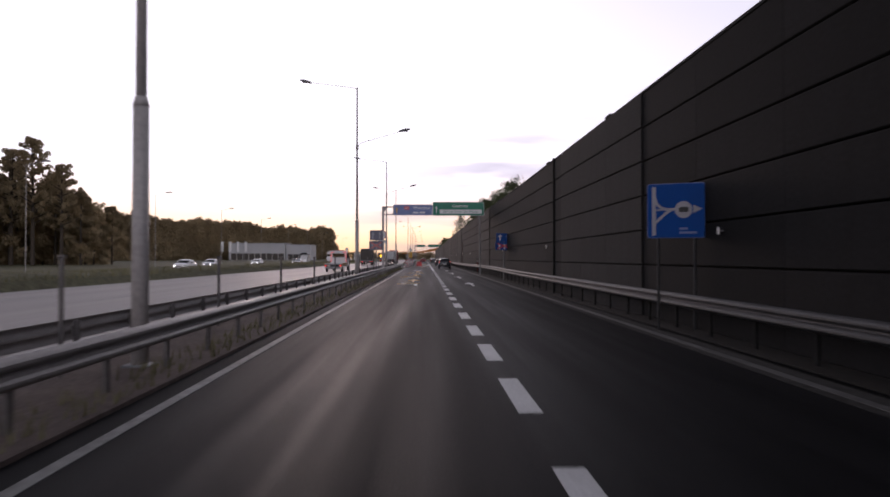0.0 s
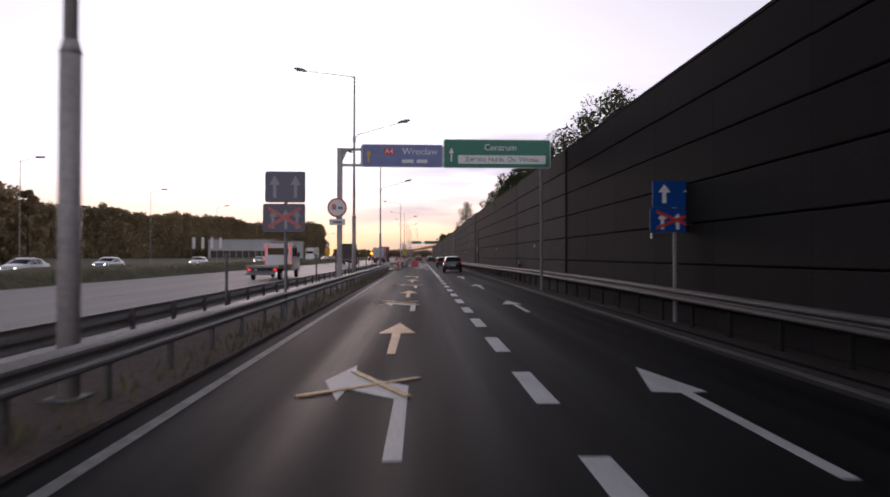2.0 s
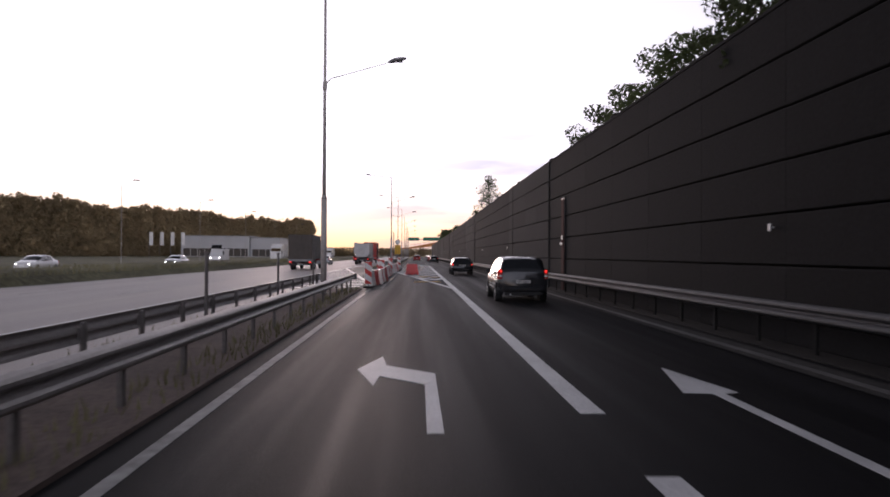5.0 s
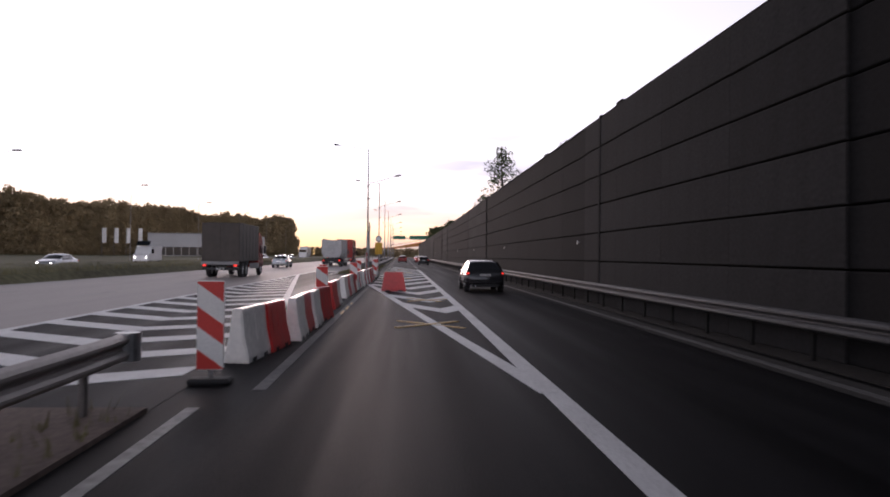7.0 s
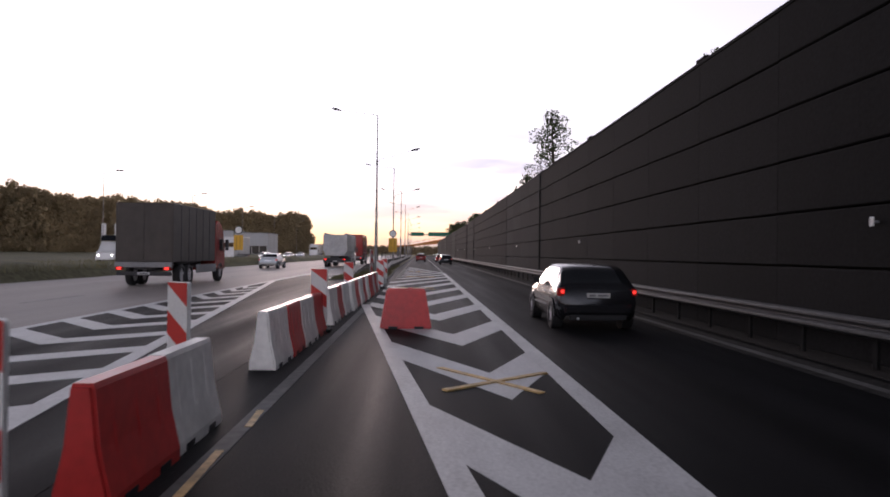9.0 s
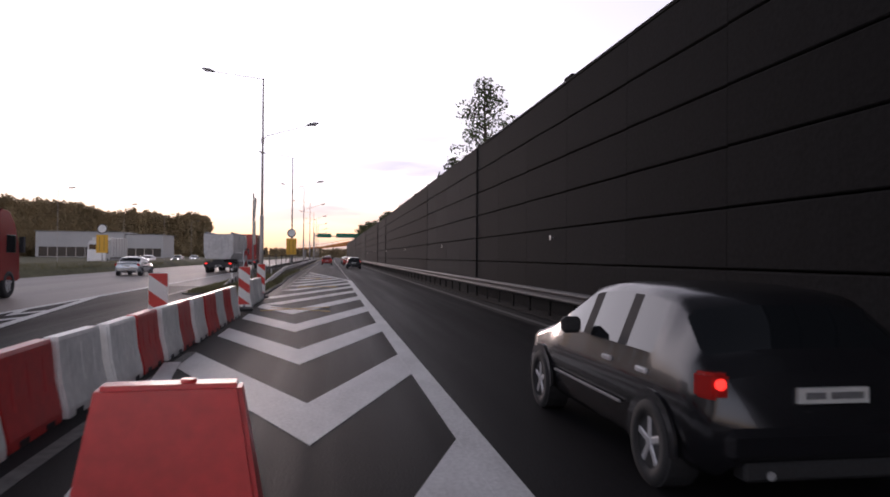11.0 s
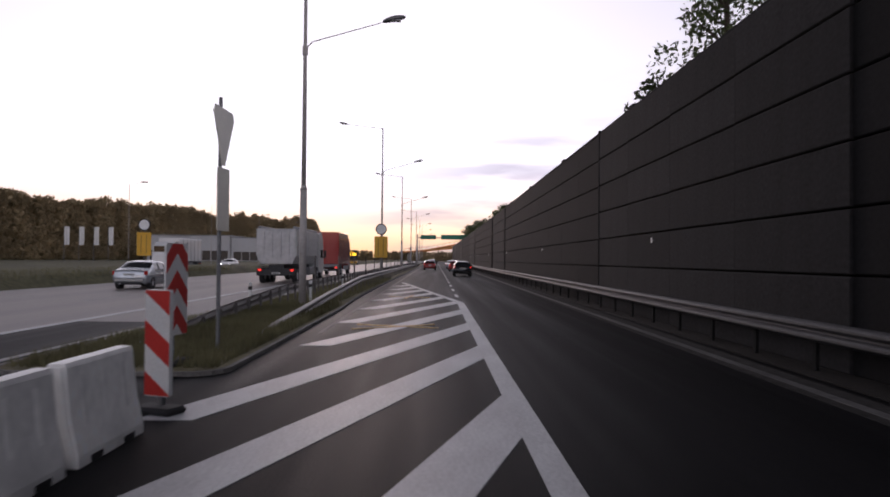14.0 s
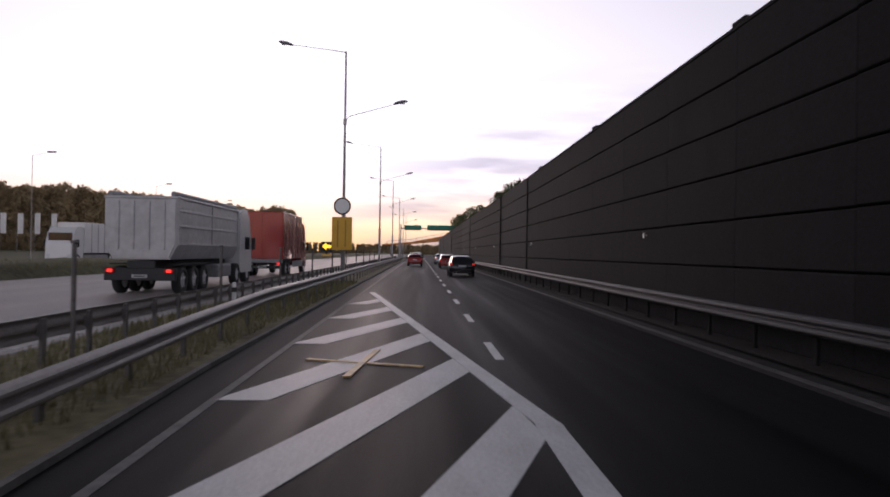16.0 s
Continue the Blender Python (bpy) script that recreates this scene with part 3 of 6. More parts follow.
kerb_run("kerb", nose, kerbs)
kerb_run("kerb", [(-7.25, 168.36), (-7.25, 300.0)], kerbs)
# ---- guardrails ----
BEAM = [(0.0, 0.0), (0.05, 0.025), (0.078, 0.055), (0.078, 0.085), (0.05, 0.115), (0.004, 0.14), (0.004, 0.17), (0.05, 0.195), (0.078, 0.225), (0.078, 0.255), (0.05, 0.285), (0.0, 0.31)]


def guardrail(name, label, path, side, gap=2.0, far=1e9, beam="zinc", posts="zinc_dull"):
    """A W-beam on posts. path rows: x, y and the height of the beam's top; side 1 faces +x."""
    g = thing(name, label, "guardrail")
    outline = [(side * x, z - 0.31) for x, z in BEAM] + [(side * (x - 0.014), z - 0.31) for x, z in reversed(BEAM)]
    part("beam", sweep(outline, path), M[beam], g)
    me = bpy.data.meshes.new("post")
    bm = box(-0.03, 0.03, -0.05, 0.05, -0.4, 0.74, 0.008)
    box(-0.03, 0.055, -0.05, 0.05, 0.5, 0.66, 0.0, bm)
    bm.to_mesh(me)
    bm.free()
    me.materials.append(M[posts])
    ys = [p[1] for p in path]
    y = ys[0] + 0.6
    while y < min(ys[-1], far):
        x, z = np.interp(y, ys, [p[0] for p in path]), np.interp(y, ys, [p[2] for p in path])
        if z > 0.3:
            turn = Matrix.Diagonal((side, 1, 1, 1))
            shared("post", me, g, Matrix.Translation((x - side * 0.07, y, z - 0.76)) @ turn)
        y += gap
    return g


rail_l = guardrail("guardrail", "galvanised steel guardrail along the road's median edge", [(-4.85, Y0, 0.76), (-4.85, 116.6, 0.76), (-4.88, 117.6, 0.76)], 1, beam="rail", posts="post_dusty")
part("end_cap", tube((-4.86, 117.55, 0.45), (-4.86, 117.55, 0.76), 0.14, 0.14, 16), M["zinc"], rail_l, "rounded steel end piece")
rail_m = guardrail("guardrail", "galvanised steel guardrail along the main carriageway", [(-6.3, Y0, 0.76), (-6.3, 116.0, 0.76)], -1, beam="rail", posts="post_dusty")
part("end_cap", tube((-6.3, 115.95, 0.45), (-6.3, 115.95, 0.76), 0.14, 0.14, 16), M["zinc"], rail_m, "rounded steel end piece")
guardrail("guardrail", "galvanised steel guardrail sloping down to the grass island", [(-4.62, 172.0, 0.08), (-4.62, 175.5, 0.23), (-4.64, 182.0, 0.47), (-4.66, 189.0, 0.67), (-4.7, 194.0, 0.77), (-4.9, 400.0, 0.77)], 1, far=330, beam="rail", posts="post_dusty")
guardrail("guardrail", "galvanised steel guardrail at the island's far edge", [(-6.3, 171.0, 0.12), (-6.3, 176.5, 0.46), (-6.3, 184.0, 0.72), (-6.3, 400.0, 0.77)], -1, gap=1.33, far=330, beam="rail", posts="post_dusty")
guardrail("guardrail", "dark galvanised steel guardrail below the noise wall", [(4.72, Y0, 0.83), (4.72, 45.0, 0.84), (4.72, 60.0, 0.92), (4.72, 76.0, 0.92), (4.72, 92.0, 0.86), (4.72, 130.0, 0.78), (4.72, 180.0, 0.77), (4.72, 500.0, 0.8)], -1, far=330, beam="steel_dark", posts="wall_back")


# ---- raised grass bank between the two carriageways ----
def bank(x0, x1, height):
    r = np.random.default_rng(77)
    ys = np.concatenate([np.arange(Y0, 340.0, 1.5), np.arange(340.0, Y1 + 1, 14.0)])
    prof = [(0.0, -0.05), (0.1, 0.45), (0.2, 0.86), (0.35, 1.0), (0.5, 0.97), (0.65, 1.0), (0.8, 0.86), (0.9, 0.45), (1.0, -0.05)]
    vs, fs = [], []
    for y in ys:
        swell = 1.0 + 0.1 * math.sin(y * 0.09) + 0.07 * math.sin(y * 0.31 + 1.0)
        for f, z in prof:
            vs.append((x0 + f * (x1 - x0) + r.uniform(-0.08, 0.08), y, z * height * swell + (r.uniform(-0.07, 0.07) if z > 0 else 0)))
    n = len(prof)
    for i in range(len(ys) - 1):
        for k in range(n - 1):
            fs.append((i * n + k, i * n + k + 1, (i + 1) * n + k + 1, (i + 1) * n + k))
    me = bpy.data.meshes.new("central_reserve")
    me.from_pydata(vs, [], fs)
    me.materials.append(M["grass"])
    for p in me.polygons:
        p.use_smooth = True
    return tagged(new("central_reserve", me), "raised dark green grass bank between the carriageways", "ground", kind="structure")


bank(-27.0, -21.0, 0.76)

# ---- street lamps ----


def street_lamp(y, with_base=True):
    g = thing("street_lamp", "tall grey steel street lamp with two arms", "street lamp", "lamps along the median", at=pose(-5.35, y, 0.05))
    bm = tube((0, 0, 0), (0, 0, 3.85), 0.125, 0.115, 16)
    tube((0, 0, 3.85), (0, 0, 4.0), 0.125, 0.085, 16, bm)
    tube((0, 0, 4.0), (0, 0, 12.25), 0.08, 0.05, 14, bm)
    part("pole", bm, M["pole"], g, smooth=True)
    bm = box(-0.2, 0.2, -0.2, 0.2, -0.02, 0.03, 0.01)
    part("base_plate", bm, M["zinc_dull"], g)
    bm = box(-0.045, 0.045, -0.11, -0.09, 0.6, 1.1, 0.005)
    part("service_door", bm, M["dark"], g)
    bm = tube((0, 0, 8.35), (0, 0, 8.65), 0.095, 0.095, 14)
    part("collar", bm, M["pole"], g)
    for name, a, b, c in (("arm", (0, 0, 8.55), (0.25, 0, 8.8), (2.65, 0, 9.5)), ("arm", (0, 0, 12.2), (-0.3, 0, 12.25), (-2.9, 0, 12.55))):
        bm = tube(a, b, 0.03, 0.022, 10)
        tube(b, c, 0.022, 0.016, 10, bm)
        part(name, bm, M["pole"], g, smooth=True)
    for (x, z), s in (((2.95, 9.58), 1), ((-3.2, 12.6), -1)):
        own = bmesh.new()
        bmesh.ops.create_uvsphere(own, u_segments=14, v_segments=8, radius=0.5)
        for v in own.verts:
            v.co = Vector((v.co.x * 0.82, v.co.y * 0.34, max(v.co.z, -0.12) * 0.24))
        own.transform(Matrix.Translation((x, 0, z)) @ Matrix.Rotation(-s * radians(13), 4, "Y"))
        head = part("lamp_head", own, M["zinc_dull"], g, smooth=True)
        bm = box(x - 0.22, x + 0.22, -0.11, 0.11, z - 0.06, z - 0.035, 0.01)
        part("lens", bm, M["lens"], head)
    return g


lamp = street_lamp(10.7)
copy_thing(lamp, pose(-5.64, 112.3, 0.05))
for y in (44.6, 78.9, 181.6, 216.1, 250.4, 284.8, 319.2, 353.5, 388.0):
    copy_thing(lamp, pose(-5.35, y, 0.05))


def far_lamp(x, y):
    g = thing("street_lamp", "slim far street lamp beside the opposite carriageway", "street lamp", "lamps of the opposite side", at=pose(x, y, 0))
    part("pole", tube((0, 0, -0.1), (0, 0, 11.5), 0.045, 0.03, 10), M["pole"], g)
    part("arm", tube((0, 0, 11.4), (1.8, 0, 11.8), 0.02, 0.018, 8), M["pole"], g)
    part("lamp_head", box(1.6, 2.5, -0.16, 0.16, 11.75, 11.92, 0.05), M["zinc_dull"], g)
    return g


fl = far_lamp(-43.0, 40.0)
for i in range(1, 10):
    copy_thing(fl, pose(-43.0, 40.0 + 36.0 * i, 0))


# ---- overhead sign gantry ----
def rounded(x0, x1, z0, z1, r=0.08):
    pts = []
    for cx, cz, a0 in ((x1 - r, z1 - r, 0), (x0 + r, z1 - r, 90), (x0 + r, z0 + r, 180), (x1 - r, z0 + r, 270)):
        pts += [(cx + r * math.cos(radians(a0 + d)), cz + r * math.sin(radians(a0 + d))) for d in (0, 30, 60, 90)]
    return pts


def sign_panel(name, outline, y, mat, parent, label=""):
    p = part(name, upright(outline, y, y + 0.05), M[mat], parent, label)
    return p


gantry = thing("sign_gantry", "steel overhead gantry with blue and green direction signs", "sign gantry")
GY = 70.2
bm = box(-5.34, -5.1, GY - 0.12, GY + 0.12, 0.0, 6.72, 0.02)
part("post", bm, M["pole"], gantry)
part("post", tube((4.35, GY, 0.0), (4.3, GY, 6.2), 0.07, 0.06, 12), M["zinc_dull"], gantry)
part("base_plate", box(-5.5, -4.95, GY - 0.3, GY + 0.3, 0.02, 0.1, 0.01), M["zinc_dull"], gantry)
for z in (6.66, 5.92):
    part("beam", box(-5.2, 4.7, GY - 0.06, GY + 0.06, z - 0.06, z + 0.06, 0.01), M["pole"], gantry)
part("corner_brace", upright([(-5.1, 6.6), (-4.86, 6.6), (-5.1, 6.1)], GY - 0.03, GY + 0.03), M["pole"], gantry)
for x in (-4.2, -2.3, -0.35, 1.8, 4.4):
    part("bracket", box(x - 0.04, x + 0.04, GY - 0.1, GY - 0.06, 5.85, 6.8), M["zinc_dull"], gantry)
blue = sign_panel("blue_sign", rounded(-4.15, -0.4, 5.86, 6.86), GY - 0.16, "sign_blue_pale", gantry, "blue direction sign with white lettering")
part("border", upright(rounded(-4.19, -0.36, 5.82, 6.9), GY - 0.13, GY - 0.1), M["sign_white"], blue)
letters("A4", 0.34, M["sign_white"], blue, Matrix.Translation((-2.9, GY - 0.17, 6.55)) @ FACING)
part("route_badge", upright(rounded(-3.15, -2.65, 6.4, 6.7, 0.05), GY - 0.168, GY - 0.16), M["sign_red"], blue)
letters("Wrocław", 0.44, M["sign_white"], blue, Matrix.Translation((-1.45, GY - 0.17, 6.55)) @ FACING)
for x0, x1, z in ((-2.3, -1.75, 6.1), (-1.6, -1.1, 6.1)):
    part("text_bar", upright([(x0, z - 0.08), (x1, z - 0.08), (x1, z + 0.08), (x0, z + 0.08)], GY - 0.167, GY - 0.16), M["sign_white"], blue)
part("arrow_mark", upright([(-3.9, 6.05), (-3.82, 6.05), (-3.82, 6.4), (-3.72, 6.4), (-3.86, 6.62), (-4.0, 6.4), (-3.9, 6.4)], GY - 0.167, GY - 0.16), M["sign_yellow"], blue)
green = sign_panel("green_sign", rounded(-0.3, 4.7, 5.84, 7.12), GY - 0.2, "sign_green", gantry, "green direction sign with a white strip")
part("border", upright(rounded(-0.34, 4.74, 5.8, 7.16), GY - 0.16, GY - 0.13), M["sign_white"], green)
letters("Centrum", 0.42, M["sign_white"], green, Matrix.Translation((2.35, GY - 0.21, 6.76)) @ FACING)
strip = part("white_strip", upright(rounded(0.35, 4.5, 6.0, 6.4, 0.05), GY - 0.208, GY - 0.2), M["sign_white"], green)
letters("Załęska Hałda, Os. Witosa", 0.32, M["sign_green"], strip, Matrix.Translation((2.42, GY - 0.214, 6.2)) @ FACING)
part("arrow_mark", upright([(0.0, 6.1), (0.07, 6.1), (0.07, 6.5), (0.15, 6.5), (0.035, 6.75), (-0.08, 6.5), (0.0, 6.5)], GY - 0.207, GY - 0.2), M["sign_white"], green)


def round_sign(parent, cx, cz, y, r, rim="sign_red", face="sign_white"):
    s = part("round_sign", upright(circle(cx, cz, r), y, y + 0.03), M[rim], parent, "round red-rimmed white sign")
    part("face", upright(circle(cx, cz, r * 0.82), y - 0.006, y), M[face], s)
    return s


no_pass = thing("road_sign", "round red-rimmed no-overtaking sign on the gantry post", "road sign")
rs = round_sign(no_pass, -5.32, 3.9, GY - 0.2, 0.46, "sign_red_faded")
part("lorry_mark", upright([(-5.56, 3.8), (-5.36, 3.8), (-5.36, 4.06), (-5.56, 4.06)], GY - 0.213, GY - 0.206), M["sign_red_faded"], rs)
part("car_mark", upright(rounded(-5.28, -5.06, 3.82, 3.94, 0.04), GY - 0.213, GY - 0.206), M["sign_back"], rs)
pl = part("plate", upright(rounded(-5.68, -4.94, 3.08, 3.36, 0.03), GY - 0.19, GY - 0.17), M["sign_white"], no_pass)
part("text_bar", upright([(-5.5, 3.17), (-5.1, 3.17), (-5.1, 3.26), (-5.5, 3.26)], GY - 0.196, GY - 0.19), M["sign_back"], pl)
part("clamp", box(-5.36, -5.28, GY - 0.17, GY - 0.1, 3.1, 4.2), M["zinc_dull"], no_pass)

# ---- lane signs: blue boards with white arrows ----


def lane_board(cx, y, faded):
    """Two boards on posts: arrows ahead above, a crossed-out layout below."""
    label = "faded blue lane board with arrows and a red cross" if faded else "blue lane board with arrows and red cross"
    g = thing("lane_sign", label, "road sign", at=pose(cx, y, 0))
    part("post", tube((0, 0, -0.7), (0, 0, 3.7), 0.045, 0.045, 10), M["zinc_dull"], g)
    w, pale, red = 0.5, M["sign_bleached" if faded else "sign_white"], M["sign_red_faded" if faded else "sign_red"]
    top = part("upper_board", upright(rounded(-w, w, 2.98, 3.76, 0.05), -0.12, -0.08), M["sign_faded" if faded else "sign_blue"], g)
    low = part("lower_board", upright(rounded(-w - 0.05, w, 2.24, 2.95, 0.05), -0.12, -0.08), M["sign_faded" if faded else "sign_blue"], g)
    for x in (-0.26, 0.26):
        part("arrow_mark", upright([(x - 0.04, 3.1), (x + 0.04, 3.1), (x + 0.04, 3.42), (x + 0.13, 3.42), (x, 3.66), (x - 0.13, 3.42), (x - 0.04, 3.42)], -0.128, -0.12), pale, top)
    for x in (-0.3, 0.02, 0.3):
        part("arrow_mark", upright([(x - 0.035, 2.32), (x + 0.035, 2.32), (x + 0.035, 2.62), (x + 0.1, 2.62), (x, 2.8), (x - 0.1, 2.62), (x - 0.035, 2.62)], -0.127, -0.12), pale, low)
    for sgn in (1, -1):
        part("cross_bar", upright([(-0.42, 2.6 - sgn * 0.24 - 0.05), (0.4, 2.6 + sgn * 0.24 - 0.05), (0.4, 2.6 + sgn * 0.24 + 0.05), (-0.42, 2.6 - sgn * 0.24 + 0.05)],
                                   -0.133 - 0.003 * sgn, -0.129), red, low)
    return g


lane_board(-4.82, 54.6, True)
lane_board(4.9, 54.0, False).matrix_world = Matrix.Translation((4.9, 54.0, 0.39)) @ Matrix.Diagonal((1.2, 1.0, 0.83, 1.0))
info = thing("road_sign", "blue layout sign with white lane lines and a round vehicle badge", "road sign", at=pose(4.57, 16.0, 0, 0, 0, -28))
for x in (-0.4, 0.4):
    part("post", tube((x, 0.06, -0.1), (x, 0.06, 3.2), 0.035, 0.035, 10), M["dark"], info)
b = part("board", upright(rounded(-0.62, 0.62, 2.11, 3.33, 0.05), -0.02, 0.02), M["sign_blue"], info)
part("border", upright(rounded(-0.635, 0.635, 2.095, 3.345, 0.06), 0.0, 0.012), M["sign_blue_pale"], b)


def curved_strip(points, w, y):
    """A painted band of even width along a line on the board."""
    left, right = [], []
    for k, (x, z) in enumerate(points):
        (xa, za), (xb, zb) = points[max(0, k - 1)], points[min(len(points) - 1, k + 1)]
        d = math.hypot(xb - xa, zb - za)
        nx, nz = -(zb - za) / d * w / 2, (xb - xa) / d * w / 2
        left.append((x + nx, z + nz))
        right.append((x - nx, z - nz))
    return upright(right + left[::-1], y, -0.019)


part("lane_mark", curved_strip([(-0.48, 2.16), (-0.48, 3.27)], 0.085, -0.026), M["sign_bleached"], b)
part("lane_mark", curved_strip([(-0.46, 3.02), (-0.41, 2.88), (-0.32, 2.79), (-0.2, 2.75), (0.02, 2.75)], 0.06, -0.027), M["sign_bleached"], b)
part("lane_mark", curved_strip([(-0.45, 2.45), (-0.2, 2.68), (-0.1, 2.74)], 0.06, -0.028), M["sign_bleached"], b)
part("lane_mark", curved_strip([(-0.46, 2.74), (-0.2, 2.75)], 0.03, -0.0285), M["sign_bleached"], b)
badge = part("badge", upright(circle(0.17, 2.74, 0.19, 24), -0.034, -0.028), M["sign_bleached"], b)
part("badge_mark", upright(rounded(0.07, 0.28, 2.68, 2.8, 0.04), -0.039, -0.034), M["sign_black"], badge)
part("arrow_mark", upright([(0.38, 2.66), (0.57, 2.75), (0.38, 2.84)], -0.028, -0.02), M["sign_bleached"], b)
for x0, x1, z in ((0.08, 0.26, 2.31), (0.08, 0.46, 2.22)):
    part("text_bar", upright([(x0, z - 0.025), (x1, z - 0.025), (x1, z + 0.025), (x0, z + 0.025)], -0.028, -0.02), M["sign_blue_pale"], b)

# ---- priority sign with plate on the grass island ----
ysign = thing("road_sign", "give-way sign turned to the crossing with a plate below", "road sign", at=pose(-4.62, 170.2, 0.1, 0, 0, 88))
part("post", tube((0, 0.05, -0.3), (0, 0.05, 4.3), 0.035, 0.035, 10), M["zinc_dull"], ysign)
tri = part("yield_board", upright([(-0.52, 3.98), (-0.44, 4.1), (0.44, 4.1), (0.52, 3.98), (0.06, 3.12), (-0.06, 3.12)], -0.02, 0.0), M["sign_beige"], ysign, "triangular give-way board")
part("face", upright([(-0.4, 3.97), (0.4, 3.97), (0.0, 3.25)], 0.002, 0.008), M["sign_white"], tri)
part("plate", upright(rounded(-0.3, 0.3, 2.0, 3.08, 0.04), -0.02, 0.0), M["sign_beige"], ysign)


# ---- temporary yellow boards ----
def yellow_board(x, y):
    g = thing("temporary_sign", "yellow detour board below a round white sign", "road sign", "yellow detour boards", at=pose(x, y, 0.1))
    part("post", tube((0, 0.04, -0.3), (0, 0.04, 4.5), 0.04, 0.04, 10), M["zinc_dull"], g)
    round_sign(g, 0, 4.12, -0.03, 0.5, "sign_black")
    yb = part("board", upright(rounded(-0.58, 0.58, 1.62, 3.5, 0.05), -0.03, 0.0), M["sign_yellow"], g)
    for x in (-0.24, 0.2):
        part("lane_mark", upright([(x - 0.035, 1.8), (x + 0.035, 1.8), (x + 0.035, 3.3), (x - 0.035, 3.3)], -0.035, -0.03), M["sign_ochre"], yb)
    return g


yb1 = yellow_board(-5.38, 215.72)
yb1.matrix_world = Matrix.Translation((-5.38, 215.72, 0.22)) @ Matrix.Scale(0.922, 4)
yellow_board(-24.6, 216.0)

# ---- plastic road barriers ----


def barrier(color):
    """A water-filled barrier, 1.25 m along y, with foot pockets and ribs."""
    mat = M["plastic_red" if color == "red" else "plastic_white"]
    g = thing("road_barrier", color + " plastic water-filled road barrier on the asphalt", "road barrier", "barrier row", at=pose(0, 0, -50))
    prof = [(-0.24, 0.0), (-0.24, 0.1), (-0.15, 0.42), (-0.1, 0.82), (-0.08, 0.86), (0.08, 0.86), (0.1, 0.82), (0.15, 0.42), (0.24, 0.1), (0.24, 0.0)]
    body = sweep([(x * 0.78, z * 0.945) for x, z in prof], [(0, -0.62, 0), (0, 0.62, 0)])
    bmesh.ops.bevel(body, geom=[e for e in body.edges if abs(e.verts[0].co.y - e.verts[1].co.y) < 1e-4], offset=0.025, segments=2, affect="EDGES")
    part("body", body, mat, g)
    for i in range(3):
        y = -0.36 + 0.36 * i
        for s in (-1, 1):
            bm = bmesh.new()
            ring = [(s * 0.158, y - 0.04, 0.15), (s * 0.158, y + 0.04, 0.15), (s * 0.117, y + 0.03, 0.415), (s * 0.083, y + 0.03, 0.7), (s * 0.083, y - 0.03, 0.7), (s * 0.117, y - 0.03, 0.415)]
            inner = [bm.verts.new((p[0] - s * 0.03, p[1], p[2])) for p in ring]
            outer = [bm.verts.new((p[0] + s * 0.005, p[1], p[2])) for p in ring]
            bm.faces.new(outer)
            for k in range(6):
                bm.faces.new((inner[k], inner[(k + 1) % 6], outer[(k + 1) % 6], outer[k]))
            bmesh.ops.recalc_face_normals(bm, faces=bm.faces[:])
            part("rib", bm, mat, g)
    for y in (-0.3, 0.3):
        part("lift_pocket", box(-0.192, 0.192, y - 0.1, y + 0.1, -0.001, 0.06), M["dark"], g)
    return g


BARRIERS = {"red": barrier("red"), "white": barrier("white")}
ROW = [("white", 120.9), ("red", 122.1), ("white", 123.65), ("red", 124.85), ("white", 126.05), ("red", 127.75), ("red", 131.48), ("white", 132.7),
       ("white", 136.9), ("red", 138.15), ("white", 139.3), ("red", 140.45), ("white", 143.05), ("red", 144.35), ("white", 145.65), ("white", 147.0), ("red", 148.3),
       ("white", 149.6), ("red", 150.8), ("white", 151.9), ("red", 153.1), ("white", 154.3), ("red", 155.5), ("white", 156.7), ("white", 161.35), ("white", 162.7), ("white", 164.08)]
ROW_Y, ROW_X = [120.9, 122.1, 123.6, 127.0, 128.0, 131.0, 136.5, 140.5, 143.0, 149.0, 152.0, 156.5, 165.0], [-4.25, -4.12, -3.93, -3.9, -3.9, -3.98, -4.03, -4.03, -4.02, -3.92, -3.88, -3.82, -3.9]
rng = random.Random(5)
for color, y in ROW:
    x = np.interp(y, ROW_Y, ROW_X) + rng.uniform(-0.03, 0.03)
    copy_thing(BARRIERS[color], pose(x, y, 0, 0, 0, rng.uniform(-1.5, 1.5) - (6.0 if y < 123 or 127 < y < 129 else 0.5)))
lone = thing("road_barrier", "single red plastic barrier block set across the gore", "road barrier", at=pose(-2.22, 142.0, 0, 0, 0, 4))
bm = box(-0.56, 0.56, -0.24, 0.24, 0.0, 0.87)
for v in bm.verts:
    if v.co.z > 0.5:
        v.co.x, v.co.y = v.co.x * 0.74, v.co.y * 0.45
bmesh.ops.bevel(bm, geom=bm.edges[:], offset=0.03, segments=2, affect="EDGES")
part("body", bm, M["plastic_red"], lone)
for x in (-0.28, 0.28):
    part("lift_pocket", box(x - 0.1, x + 0.1, -0.255, 0.255, -0.001, 0.06), M["dark"], lone)
part("filler_cap", tube((0.1, 0, 0.86), (0.1, 0, 0.89), 0.05, 0.045, 12), M["plastic_red"], lone)
for b in BARRIERS.values():
    for o in (*b.children_recursive, b):
        bpy.data.objects.remove(o)


